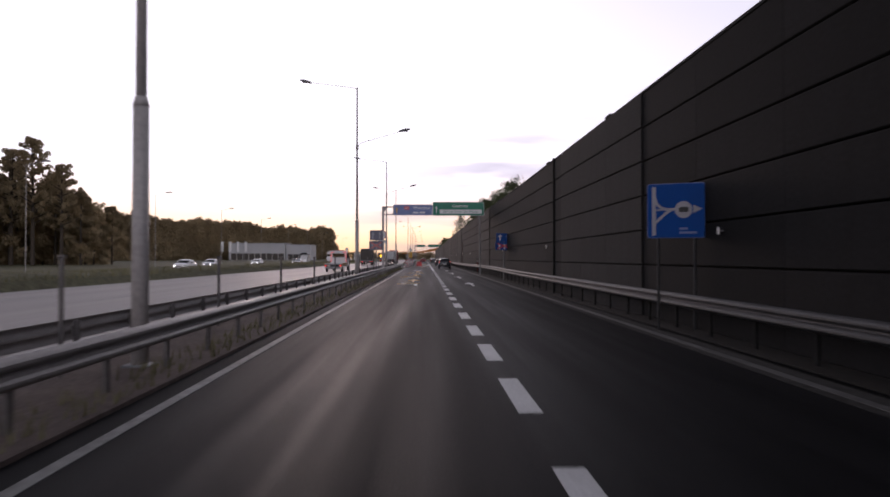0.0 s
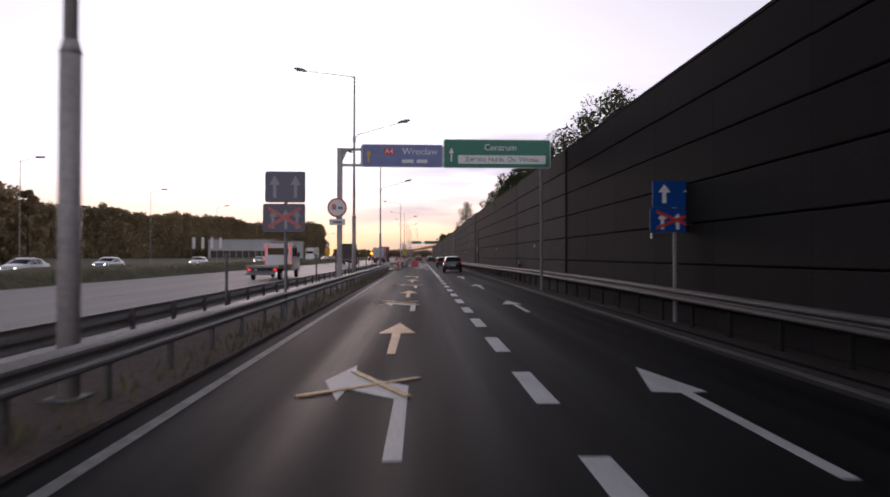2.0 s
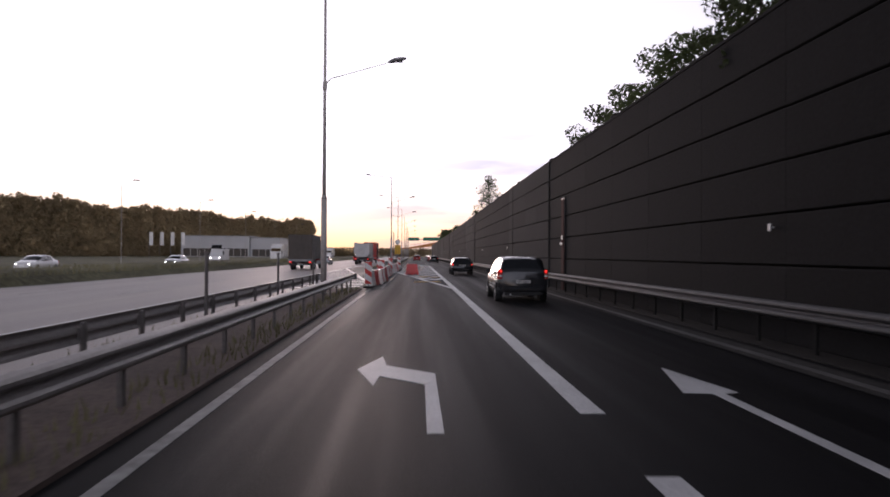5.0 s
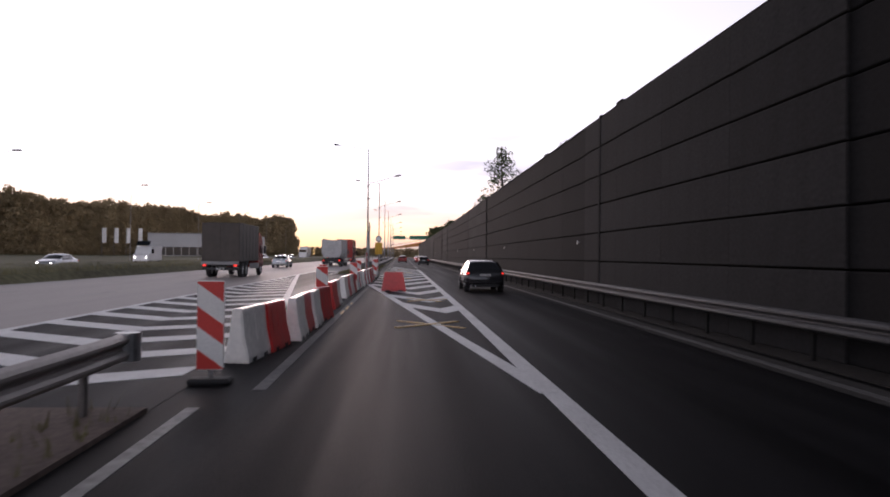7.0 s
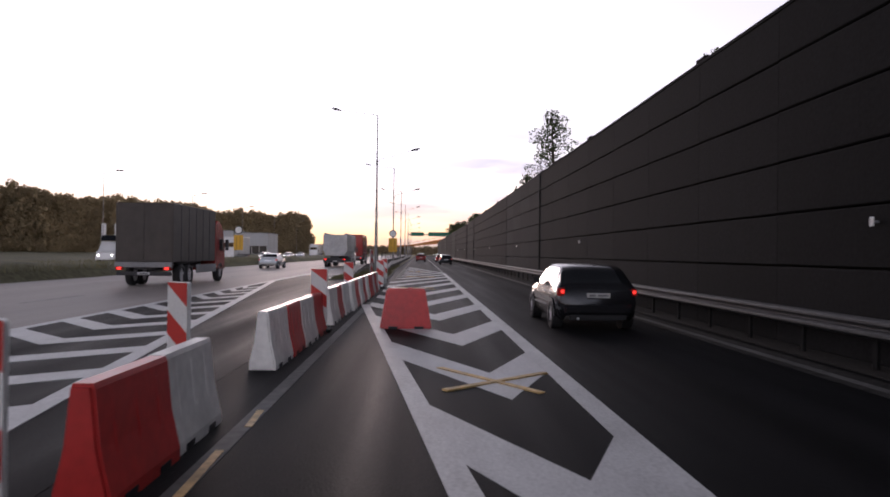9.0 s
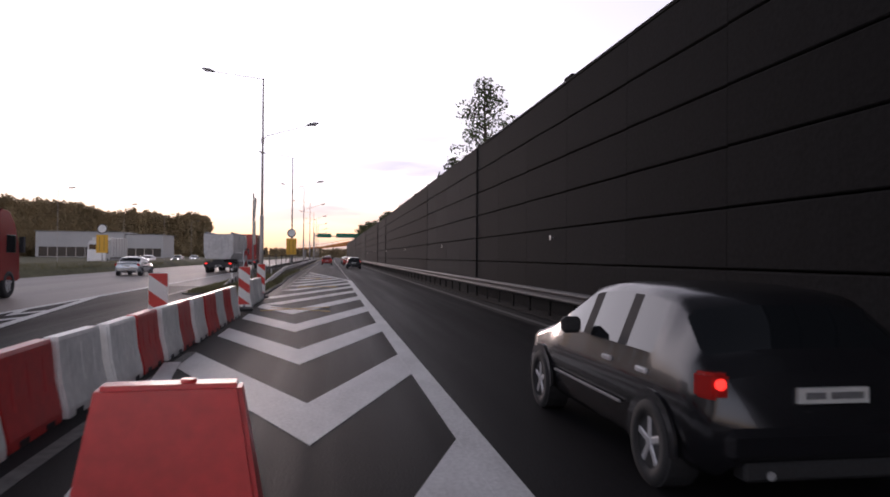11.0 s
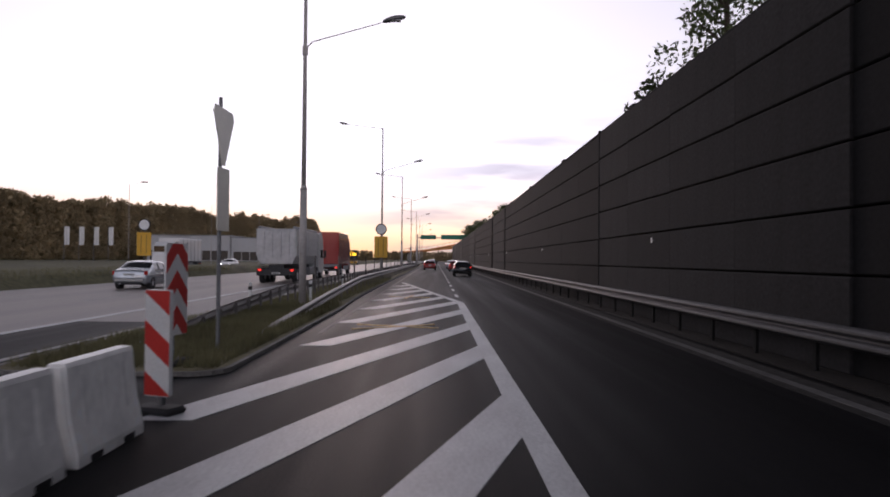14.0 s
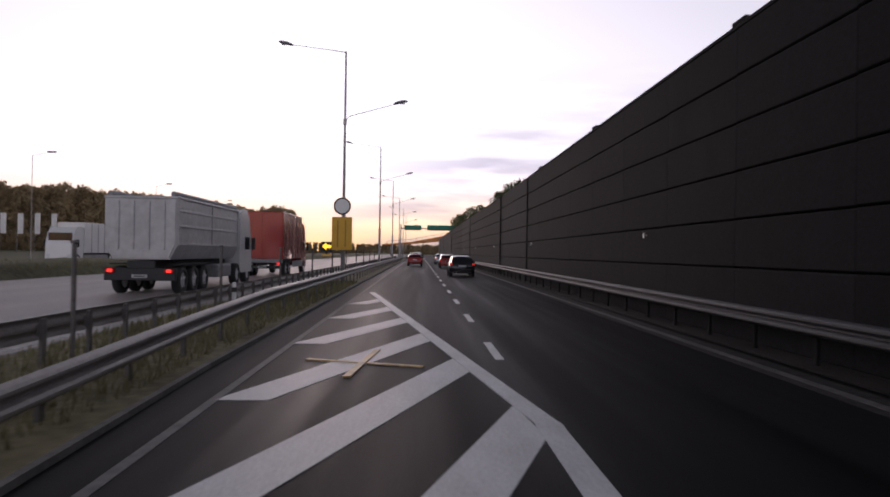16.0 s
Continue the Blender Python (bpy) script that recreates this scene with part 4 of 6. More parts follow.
# ---- striped guide boards ----
def clip_z(poly, z, side):
    """The part of an outline above (side 1) or below (side -1) a height."""
    out = []
    for (xa, za), (xb, zb) in zip(poly, poly[1:] + poly[:1]):
        ia, ib = (za - z) * side >= 0, (zb - z) * side >= 0
        if ia:
            out.append((xa, za))
        if ia != ib:
            f = (z - za) / (zb - za)
            out.append((xa + f * (xb - xa), z))
    return out


def guide_board():
    g = thing("guide_board", "red and white striped guide board on a rubber foot", "guide board", "guide boards", at=pose(0, 0, -50))
    part("rubber_foot", box(-0.26, 0.26, -0.15, 0.15, 0.0, 0.08, 0.03), M["rubber"], g)
    part("stem", box(-0.03, 0.03, 0.022, 0.075, 0.05, 0.6), M["zinc_dull"], g)
    w, z0, z1 = 0.165, 0.18, 1.3
    board = part("board", upright(rounded(-w, w, z0, z1, 0.03), -0.03, 0.02), M["sign_white"], g)
    for i in range(3):
        zl = z1 - 0.03 - 0.54 * i
        pts = clip_z(clip_z([(-w + 0.004, zl), (w - 0.004, zl - 0.235), (w - 0.004, zl + 0.015), (-w + 0.004, zl + 0.25)], z0 + 0.01, 1), z1 - 0.01, -1)
        if len(pts) > 2:
            part("stripe", upright(pts, -0.036, -0.03), M["sign_red"], board)
    return g


gb = guide_board()
for x, y, turn in ((-4.24, 118.62, 3), (-4.12, 129.97, 5), (-4.55, 134.3, -34), (-3.98, 141.1, -4), (-4.4, 151.3, 4), (-3.75, 159.1, 2), (-3.86, 165.5, -22)):
    copy_thing(gb, pose(x, y, 0, 0, 0, turn))
for o in (*gb.children_recursive, gb):
    bpy.data.objects.remove(o)


def chevron_board(at):
    """A tall board with red arrowheads that point up, turned to the crossing."""
    g = thing("chevron_board", "red and white chevron board turned to the crossing", "guide board", at=at)
    part("post", tube((0, 0.04, -0.3), (0, 0.04, 1.6), 0.03, 0.03, 8), M["zinc_dull"], g)
    part("rubber_foot", box(-0.3, 0.3, -0.16, 0.2, -0.02, 0.07, 0.03), M["rubber"], g)
    w, z0, z1 = 0.3, 0.42, 1.78
    face = part("board", upright(rounded(-w, w, z0, z1, 0.04), -0.02, 0.01), M["sign_white"], g)
    for i in range(3):
        z = z0 - 0.12 + 0.52 * i
        for sgn in (1, -1):
            pts = clip_z(clip_z([(0.0, z + 0.3), (sgn * (w - 0.01), z), (sgn * (w - 0.01), z + 0.26), (0.0, z + 0.56)], z0 + 0.01, 1), z1 - 0.01, -1)
            if len(pts) > 2:
                part("chevron", upright(pts if sgn > 0 else pts[::-1], -0.027, -0.02), M["sign_red"], face)
    return g


chevron_board(pose(-4.8, 168.55, 0.07, 0, 0, 80))


def bollard(x, y):
    g = thing("bollard", "short pale delineator post with a dark band", "bollard", "delineators", at=pose(x, y, 0.08))
    part("post", box(-0.05, 0.05, -0.03, 0.03, -0.05, 0.75, 0.02), M["sign_white"], g)
    part("band", box(-0.053, 0.053, -0.033, 0.033, 0.5, 0.62), M["sign_black"], g)
    return g


bol = bollard(-5.5, 184.0)
for x, y in ((-7.05, 181.5), (-5.9, 196.0)):
    copy_thing(bol, pose(x, y, 0.08))


def call_post(y):
    g = thing("marker_post", "dull red post with a pale top between guardrail and wall", "post", "posts below the wall", at=pose(4.98, y, 0.0))
    part("post", box(-0.07, 0.07, -0.06, 0.06, -0.1, 1.17, 0.02), M["post_red"], g)
    part("top_box", box(-0.075, 0.075, -0.065, 0.065, 1.17, 1.31, 0.02), M["sign_back"], g)
    return g


call_post(82.14)


def marker_post(y):
    g = thing("marker_post", "thin grey steel marker post between the guardrails", "post", "marker posts", at=pose(-6.0, y, 0.05))
    part("post", tube((0, 0, -0.1), (0, 0, 1.6), 0.035, 0.035, 8), M["post_dusty"], g)
    part("cap", box(-0.045, 0.045, -0.045, 0.045, 1.6, 1.64, 0.01), M["post_dusty"], g)
    return g


mp = marker_post(2.4)
for i in range(1, 16):
    copy_thing(mp, pose(-6.0, 2.4 + 7.3 * i, 0.05))
for i in range(12):
    copy_thing(mp, pose(-6.0, 187.9 + 7.25 * i, 0.1))

# ---- noise wall ----
WX, WTOP, ROWS = 5.2, 6.55, 6


def wall_top(y):
    """The coping's height, which follows the lie of the road."""
    return float(np.interp(y, (0, 45, 100, 130, 150, 180, 200, 230), (6.38, 6.36, 6.52, 6.58, 6.5, 6.37, 6.28, 6.12)))


def along_top(profile):
    return sweep(profile, [(0, y, wall_top(y)) for y in [Y0] + list(range(0, 421, 10))])


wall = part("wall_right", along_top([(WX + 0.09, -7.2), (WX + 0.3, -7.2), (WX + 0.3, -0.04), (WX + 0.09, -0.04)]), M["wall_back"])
tagged(wall, "tall noise wall of weathered concrete panels, dimness put into their colour", "wall", kind="structure")
PANEL_H, FOOT = 1.012, WTOP - 6 * 1.012       # a low foot course below six full ones


def panel_mesh(mat, high):
    bm = box(-0.08, 0.1, -1.994, 1.994, 0.014, high - 0.018)
    front = [e for e in bm.edges if all(v.co.x < -0.07 for v in e.verts) and abs(e.verts[0].co.y - e.verts[1].co.y) > 1]
    bmesh.ops.bevel(bm, geom=front, offset=0.022, segments=1, affect="EDGES")
    me = bpy.data.meshes.new("panel")
    bm.to_mesh(me)
    bm.free()
    me.materials.append(M[mat])
    return me


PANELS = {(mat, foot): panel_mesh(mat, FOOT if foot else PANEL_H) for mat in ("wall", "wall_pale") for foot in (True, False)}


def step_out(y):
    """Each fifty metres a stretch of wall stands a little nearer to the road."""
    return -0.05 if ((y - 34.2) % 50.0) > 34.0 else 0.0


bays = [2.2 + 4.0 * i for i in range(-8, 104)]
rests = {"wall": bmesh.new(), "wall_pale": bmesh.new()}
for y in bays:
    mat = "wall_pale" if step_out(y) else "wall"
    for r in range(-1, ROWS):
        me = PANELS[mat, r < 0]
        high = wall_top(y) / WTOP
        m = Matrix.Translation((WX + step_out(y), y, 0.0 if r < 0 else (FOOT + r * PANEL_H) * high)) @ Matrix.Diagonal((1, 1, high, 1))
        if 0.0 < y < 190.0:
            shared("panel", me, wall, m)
        else:
            rest = rests[mat]
            n = len(rest.verts)
            rest.from_mesh(me)
            rest.verts.ensure_lookup_table()
            bmesh.ops.transform(rest, matrix=m, verts=rest.verts[n:])
for mat, rest in rests.items():
    tagged(part("panel_rest", rest, M[mat], wall), kind="stuff")
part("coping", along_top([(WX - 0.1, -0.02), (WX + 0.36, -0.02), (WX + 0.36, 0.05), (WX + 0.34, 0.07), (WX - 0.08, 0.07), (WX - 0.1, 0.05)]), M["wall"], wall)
for i in range(26):
    y = 0.2 + 12.0 * i
    part("coping_block", box(WX - 0.08, WX + 0.34, y - 0.3, y + 0.3, wall_top(y) + 0.06, wall_top(y) + 0.18, 0.03), M["wall"], wall)
for i in range(5):
    y = 34.2 + 50 * i
    part("pilaster", box(WX - 0.15, WX + 0.1, y - 0.1, y + 0.1, 0, wall_top(y) + 0.1, 0.02), M["wall"], wall)
for i in range(14):
    y = 35.95 + 20.23 * (i - 1) if i else 14.75
    g = thing("reflector", "small white reflector plate on the noise wall", "reflector", "wall reflectors", at=pose(WX - 0.17, y, 2.22))
    part("plate", box(-0.02, 0.0, -0.055, 0.055, -0.075, 0.075, 0.01), M["sign_white"], g)
    part("bracket", box(0.0, 0.1, -0.02, 0.02, -0.02, 0.02), M["zinc_dull"], g)

hatch = thing("service_panel", "rust-red steel panel with white plates on the wall", "panel")
part("panel", box(WX - 0.16, WX - 0.09, 116.2, 116.8, 0.0, 4.3, 0.015), M["rust"], hatch)
part("plate", box(WX - 0.19, WX - 0.165, 116.38, 116.6, 2.4, 2.62, 0.01), M["sign_white"], hatch)
part("plate", box(WX - 0.19, WX - 0.165, 116.5, 116.64, 2.15, 2.27, 0.01), M["sign_white"], hatch)
part("frame", box(WX - 0.13, WX - 0.085, 116.12, 116.88, 0.0, 4.38, 0.01), M["dark"], hatch)


# ---- grass on the island and weeds along the median ----
def grass_blades(name, label, areas, height, seed):
    r = np.random.default_rng(seed)
    vs, fs = [], []
    for x0, x1, y0, y1, z, n in areas:
        x, y, a = r.uniform(x0, x1, n), r.uniform(y0, y1, n), r.uniform(0, 6.28, n)
        h, w = height * r.uniform(0.4, 1.2, n), r.uniform(0.008, 0.02, n)
        lean = r.uniform(0.1, 0.6, n) * h
        k = len(vs)
        for i in range(n):
            c, d = math.cos(a[i]), math.sin(a[i])
            vs += [(x[i] - d * w[i], y[i] + c * w[i], z), (x[i] + d * w[i], y[i] - c * w[i], z), (x[i] + c * lean[i], y[i] + d * lean[i], z + h[i])]
            fs.append((k + 3 * i, k + 3 * i + 1, k + 3 * i + 2))
    me = bpy.data.meshes.new("blades")
    me.from_pydata(vs, [], fs)
    me.materials.append(M["blade"])
    g = thing(name, label, "grass", kind="stuff")
    shared("blades", me, g, Matrix())


grass_blades("grass", "rough uneven grass on the median island", [(-7.1, -4.1, 168.2, 182.0, 0.055, 17000), (-7.1, -4.4, 182.0, 215.0, 0.055, 8000)], 0.18, 31)
grass_blades("grass", "sparse weeds below the guardrails", [(-5.2, -4.5, 0.0, 117.0, 0.05, 3000), (-7.1, -5.9, 20.0, 116.0, 0.05, 2500)], 0.2, 32)


grass_blades("grass", "unmown dark green grass on the central bank", [(-26.4, -21.3, 20.0, 230.0, 0.45, 26000)], 0.5, 33)

# ---- vehicles ----
def wheel_meshes(r, w):
    tyre = bmesh.new()
    prof = [(r * 0.62, -w / 2), (r * 0.93, -w / 2), (r, -w * 0.36), (r, w * 0.36), (r * 0.93, w / 2), (r * 0.62, w / 2)]
    n = 24
    rings = [[tyre.verts.new((x, q * math.cos(2 * math.pi * i / n), q * math.sin(2 * math.pi * i / n))) for q, x in prof] for i in range(n)]
    for i in range(n):
        a, b = rings[i], rings[(i + 1) % n]
        for k in range(len(prof)):
            k2 = (k + 1) % len(prof)
            tyre.faces.new((a[k], b[k], b[k2], a[k2]))
    bmesh.ops.recalc_face_normals(tyre, faces=tyre.faces[:])
    rim = tube((-w * 0.42, 0, 0), (w * 0.3, 0, 0), r * 0.64, r * 0.64, 24)
    for i in range(5):
        own = box(w * 0.28, w * 0.44, -r * 0.09, r * 0.09, r * 0.05, r * 0.6, 0.01)
        own.transform(Matrix.Rotation(2 * math.pi * i / 5, 4, "X"))
        join(rim, own)
    tube((w * 0.2, 0, 0), (w * 0.47, 0, 0), r * 0.14, r * 0.11, 12, rim)
    out = []
    for name, bm, mat in (("tyre", tyre, M["rubber"]), ("rim", rim, M["rim"])):
        me = bpy.data.meshes.new(name)
        bm.to_mesh(me)
        bm.free()
        me.materials.append(mat)
        if name == "tyre":
            for p in me.polygons:
                p.use_smooth = True
        out.append(me)
    return out


CAR_WHEEL, VAN_WHEEL, TRUCK_WHEEL = wheel_meshes(0.315, 0.2), wheel_meshes(0.34, 0.22), wheel_meshes(0.5, 0.3)


def wheel(parent, meshes, x, y, r):
    side = 1 if x > 0 else -1
    w = new("wheel")
    w.parent = parent
    w.matrix_basis = Matrix.Translation((x, y, r)) @ Matrix.Diagonal((side, 1, 1, 1))
    for name, me in zip(("tyre", "rim"), meshes):
        shared(name, me, w, Matrix())
    return w


def car(label, paint, at, length, width, profile, belt, windows, lit=True, rails=False, plate_z=0.75, tail=(0.72, 0.92), category="car", name="car", wheels=(0.75, 0.78), group="", oncoming=False):
    """A passenger car, rear at y = 0. profile rows: y, underside, top. windows: y ranges of the side panes; then rear and front glass ranges."""
    g = thing(name, label, category, group, at=at)
    ys = []
    for (a, _, _), (b, _, _) in zip(profile, profile[1:]):
        n = max(1, round((b - a) / 0.09), round((b - a) / 0.02) if b < 0.3 else 1)
        ys += [a + (b - a) * i / n for i in range(n)]
    ys.append(profile[-1][0])
    py = [p[0] for p in profile]
    low, top = np.interp(ys, py, [p[1] for p in profile]), np.interp(ys, py, [p[2] for p in profile])
    for _ in range(2):
        top[1:-1] = (top[:-2] + 2 * top[1:-1] + top[2:]) / 4
    hw = width / 2
    peak = max(top)

    def ring(i):
        y, zl, zt = ys[i], low[i], top[i]
        end = min(y, length - y)
        w = hw * (1 - (0.07 if y < length / 2 else 0.17) * max(0.0, 1 - end / (0.3 if y < length / 2 else 0.55)) ** 2)
        zb = min(belt, zt - 0.1)
        high = max(0.0, min(1.0, (zt - belt) / (peak - belt)))
        wt = w * (0.93 - 0.16 * high)
        crease = max(zl + 0.12, zb - 0.22)
        return [(w * 0.84, zl), (w * 0.955, zl + 0.09), (w, crease), (w * 0.992, max(crease + 0.02, zb - 0.19)), (w * 0.955, zb), (wt, zt - 0.1 * (0.4 + 0.6 * high)), (wt * 0.93, zt - 0.035), (wt * 0.55, zt - 0.006), (0, zt)]

    side_w, rear_w, front_w = windows
    body, panes = bmesh.new(), {}

    def pane_of(ya, yb, j, high):
        if j in (5, 6, 7) and rear_w[0] <= ya and yb <= rear_w[1] + 1e-3:
            return "rear_window"
        if j in (5, 6, 7) and front_w[0] <= ya and yb <= front_w[1] + 1e-3:
            return "windscreen"
        if j == 4 and high > 0.35:
            for k, (a, b) in enumerate(side_w):
                if a <= ya and yb <= b + 1e-3:
                    return "side_window_%d" % k
            if side_w[0][0] <= ya and yb <= side_w[-1][1] + 1e-3:
                return "pillar_%d" % sum(b <= yb + 1e-3 for _, b in side_w)
        return None

    for s in (1, -1):
        cols = []
        for i, y in enumerate(ys):
            cols.append([Vector((s * x, y, z)) for x, z in ring(i)])
        for i in range(len(ys) - 1):
            for j in range(8):
                quad = [cols[i][j], cols[i + 1][j], cols[i + 1][j + 1], cols[i][j + 1]]
                if s < 0:
                    quad.reverse()
                high = (min(top[i], top[i + 1]) - belt) / (peak - belt)
                key = pane_of(ys[i], ys[i + 1], j, high)
                if key and ("side" in key or "pillar" in key):
                    key += "r" if s > 0 else "l"
                target = body if key is None else panes.setdefault(key, bmesh.new())
                target.faces.new([target.verts.new(q) for q in quad])
        for i, flip in ((0, s > 0), (len(ys) - 1, s < 0)):
            pts = cols[i] + [Vector((0, ys[i], cols[i][0].z))]
            body.faces.new([body.verts.new(q) for q in (pts if not flip else pts[::-1])])
    bmesh.ops.remove_doubles(body, verts=body.verts[:], dist=0.0005)
    bmesh.ops.recalc_face_normals(body, faces=body.faces[:])
    part("body", body, paint, g, smooth=True)
    for key, bm in panes.items():
        bmesh.ops.remove_doubles(bm, verts=bm.verts[:], dist=0.0005)
        if "pillar" in key:
            part("window_pillar", bm, M["rubber"], g)
        else:
            rim_bm = bm.copy()
            for own, keep in ((bm, False), (rim_bm, True)):
                edge_faces = set(bmesh.ops.inset_region(own, faces=own.faces[:], thickness=0.028)["faces"])
                bmesh.ops.delete(own, geom=[f for f in own.faces if (f in edge_faces) != keep], context="FACES")
            pane = part("side_window" if "side" in key else key, bm, M["glass"], g, smooth=True)
            part("window_seal", rim_bm, M["rubber"], pane)
    yr, yf = wheels[0], length - wheels[1]
    for y in (yr, yf):
        for s in (1, -1):
            arch = bmesh.new()
            n, ro, ri = 14, 0.4, 0.31
            pts = [(math.cos(math.pi * i / n), math.sin(math.pi * i / n)) for i in range(n + 1)]
            va = [arch.verts.new((s * hw * 0.985, y + ro * c, 0.3 + ro * d)) for c, d in pts]
            vb = [arch.verts.new((s * (hw + 0.012), y + ro * c, 0.3 + ro * d)) for c, d in pts]
            vc = [arch.verts.new((s * (hw + 0.012), y + ri * c, 0.28 + ri * d)) for c, d in pts]
            vd = [arch.verts.new((s * hw * 0.8, y + ri * c, 0.28 + ri * d)) for c, d in pts]
            for p, q in ((va, vb), (vb, vc), (vc, vd)):
                for k in range(n):
                    arch.faces.new((p[k], p[k + 1], q[k + 1], q[k]))
            bmesh.ops.recalc_face_normals(arch, faces=arch.faces[:])
            part("wheel_arch", arch, paint, g)
            part("arch_lining", tube((s * hw * 0.75, y, 0.33), (s * (hw + 0.004), y, 0.33), 0.335, 0.335, 20), M["rubber"], g)
            wheel(g, CAR_WHEEL, s * (hw - 0.075), y, 0.315)
    for s in (1, -1):
        wrap = [(0.93 * hw - 0.11, -0.014), (0.93 * hw, -0.014), (0.965 * hw + 0.008, 0.07), (0.985 * hw + 0.008, 0.16), (hw * 0.98 - 0.06, 0.16), (0.93 * hw - 0.11, 0.06)]
        bm = plate([(s * x, y) for x, y in wrap], tail[0], tail[1])
        bmesh.ops.bevel(bm, geom=bm.edges[:], offset=0.02, segments=2, affect="EDGES")
        lamp_x = s * (0.93 * hw - 0.045)
        tl = part("tail_lamp", bm, M["tail_off"], g, "red tail lamp")
        if lit:
            part("bulb_field", tube((lamp_x, -0.024, tail[1] - 0.07), (lamp_x, -0.01, tail[1] - 0.07), 0.032, 0.04, 14), M["tail"], tl)
        if tail[1] - tail[0] > 0.25:
            part("reversing_lens", box(lamp_x - 0.045, lamp_x + 0.045, -0.021, 0.0, tail[0] + 0.085, tail[0] + 0.165, 0.006), M["lens"], tl, "clear reversing lens")
        lamp_x = s * hw * 0.64
        bm = box(lamp_x - 0.13, lamp_x + 0.13, length - 0.36, length - 0.03, 0.58, 0.71, 0.04)
        hl = part("headlamp", bm, M["lens"], g)
        if oncoming:
            part("bulb_field", box(lamp_x - 0.06, lamp_x + 0.06, length - 0.04, length - 0.015, 0.6, 0.69, 0.01), M["head"], hl)
        wy = windows[2][0] - 0.15
        mb = box(s * (hw + 0.09) - 0.09, s * (hw + 0.09) + 0.09, wy - 0.06, wy + 0.05, belt + 0.0, belt + 0.15, 0.03)
        part("wing_mirror", mb, M["rubber"], g)
        for wa, wb in windows[0][:2]:
            part("door_handle", box(s * hw * 0.985 - 0.02, s * hw * 0.985 + 0.02, wa + 0.12, wa + 0.3, belt - 0.16, belt - 0.12, 0.008), M["rim"], g)
        part("sill_strip", box(s * (hw * 1.0) - 0.012, s * (hw * 1.0) + 0.012, yr + 0.55, yf - 0.5, 0.485, 0.508, 0.004), M["zinc_dull"], g, "bright side strip")
    part("bumper", box(-hw * 0.84, hw * 0.84, -0.05, 0.12, 0.36, 0.58, 0.05), paint, g)
    part("diffuser", box(-hw * 0.7, hw * 0.7, -0.03, 0.12, 0.24, 0.36, 0.02), M["rubber"], g)
    pz = plate_z
    np_ = part("number_plate", box(-0.25, 0.25, -0.03, -0.05 if pz < 0.58 else 0.0, pz - 0.05, pz + 0.05), M["plate"], g)
    for xa, xb in ((-0.2, -0.06), (-0.02, 0.21)):
        part("text_bar", box(xa, xb, -0.033, -0.029, pz - 0.022, pz + 0.022), M["sign_back"], np_)
    part("exhaust", tube((-hw * 0.5, -0.04, 0.28), (-hw * 0.5, 0.3, 0.28), 0.03, 0.03, 10), M["rim"], g)
    part("rear_wiper", box(-0.02, 0.42, rear_w[0] + 0.01, rear_w[0] + 0.03, belt + 0.08, belt + 0.1), M["rubber"], g)
    if rails:
        for s in (1, -1):
            part("roof_rail", sweep([(-0.015, 0), (0.015, 0), (0.012, 0.03), (-0.012, 0.03)], [(s * hw * 0.66, y, float(np.interp(y, ys, top)) - 0.035) for y in (0.6, 0.9, 1.2, 1.5, 1.8, 2.1)]), M["rubber"], g)
    return g


HATCH = [(0.0, 0.34, 0.92), (0.1, 0.26, 0.99), (0.16, 0.24, 1.04), (0.62, 0.2, 1.4), (1.1, 0.2, 1.455), (1.9, 0.2, 1.46), (2.35, 0.2, 1.4), (3.15, 0.2, 0.98), (3.9, 0.2, 0.82), (4.15, 0.22, 0.72), (4.25, 0.3, 0.6)]
HATCH_W = ([(0.72, 1.36), (1.4, 2.15), (2.19, 2.88)], (0.16, 0.6), (2.4, 3.15))
MPV = [(0.0, 0.34, 1.06), (0.03, 0.26, 1.12), (0.06, 0.24, 1.18), (0.24, 0.2, 1.52), (0.34, 0.2, 1.575), (0.9, 0.2, 1.615), (1.8, 0.2, 1.625), (2.4, 0.2, 1.55), (3.3, 0.2, 1.06), (3.85, 0.2, 0.88), (4.15, 0.22, 0.75), (4.26, 0.3, 0.62)]
MPV_W = ([(0.45, 1.04), (1.08, 1.92), (1.96, 2.85)], (0.06, 0.245), (2.45, 3.3))
SEDAN = [(0.0, 0.34, 0.88), (0.06, 0.26, 0.98), (0.55, 0.22, 1.04), (1.15, 0.2, 1.38), (1.7, 0.2, 1.45), (2.3, 0.2, 1.44), (2.7, 0.2, 1.36), (3.5, 0.2, 0.98), (4.2, 0.2, 0.84), (4.5, 0.22, 0.74), (4.6, 0.3, 0.6)]
SEDAN_W = ([(1.1, 1.65), (1.72, 2.4), (2.5, 3.2)], (0.58, 1.15), (2.75, 3.5))
P_GREY = car_paint("dark blue-grey paint", (0.016, 0.017, 0.02), 0.0)
P_BLACK = car_paint("black car paint", (0.012, 0.012, 0.014), 0.1)
P_SILVER = car_paint("silver car paint", (0.4, 0.42, 0.44), 0.6)
P_WHITE = car_paint("white car paint", (0.68, 0.68, 0.67), 0.0)
P_RED = car_paint("red car paint", (0.3, 0.03, 0.025), 0.1)
P_TARP = material("dark brown tarpaulin", (0.06, 0.05, 0.042), 0.65, vary=0.25, grain=2, patch=0.6, bump=0.1)
P_STEELBOX = material("pale tipper steel", (0.42, 0.42, 0.42), 0.45, 0.3, vary=0.18, grain=4, patch=0.6)

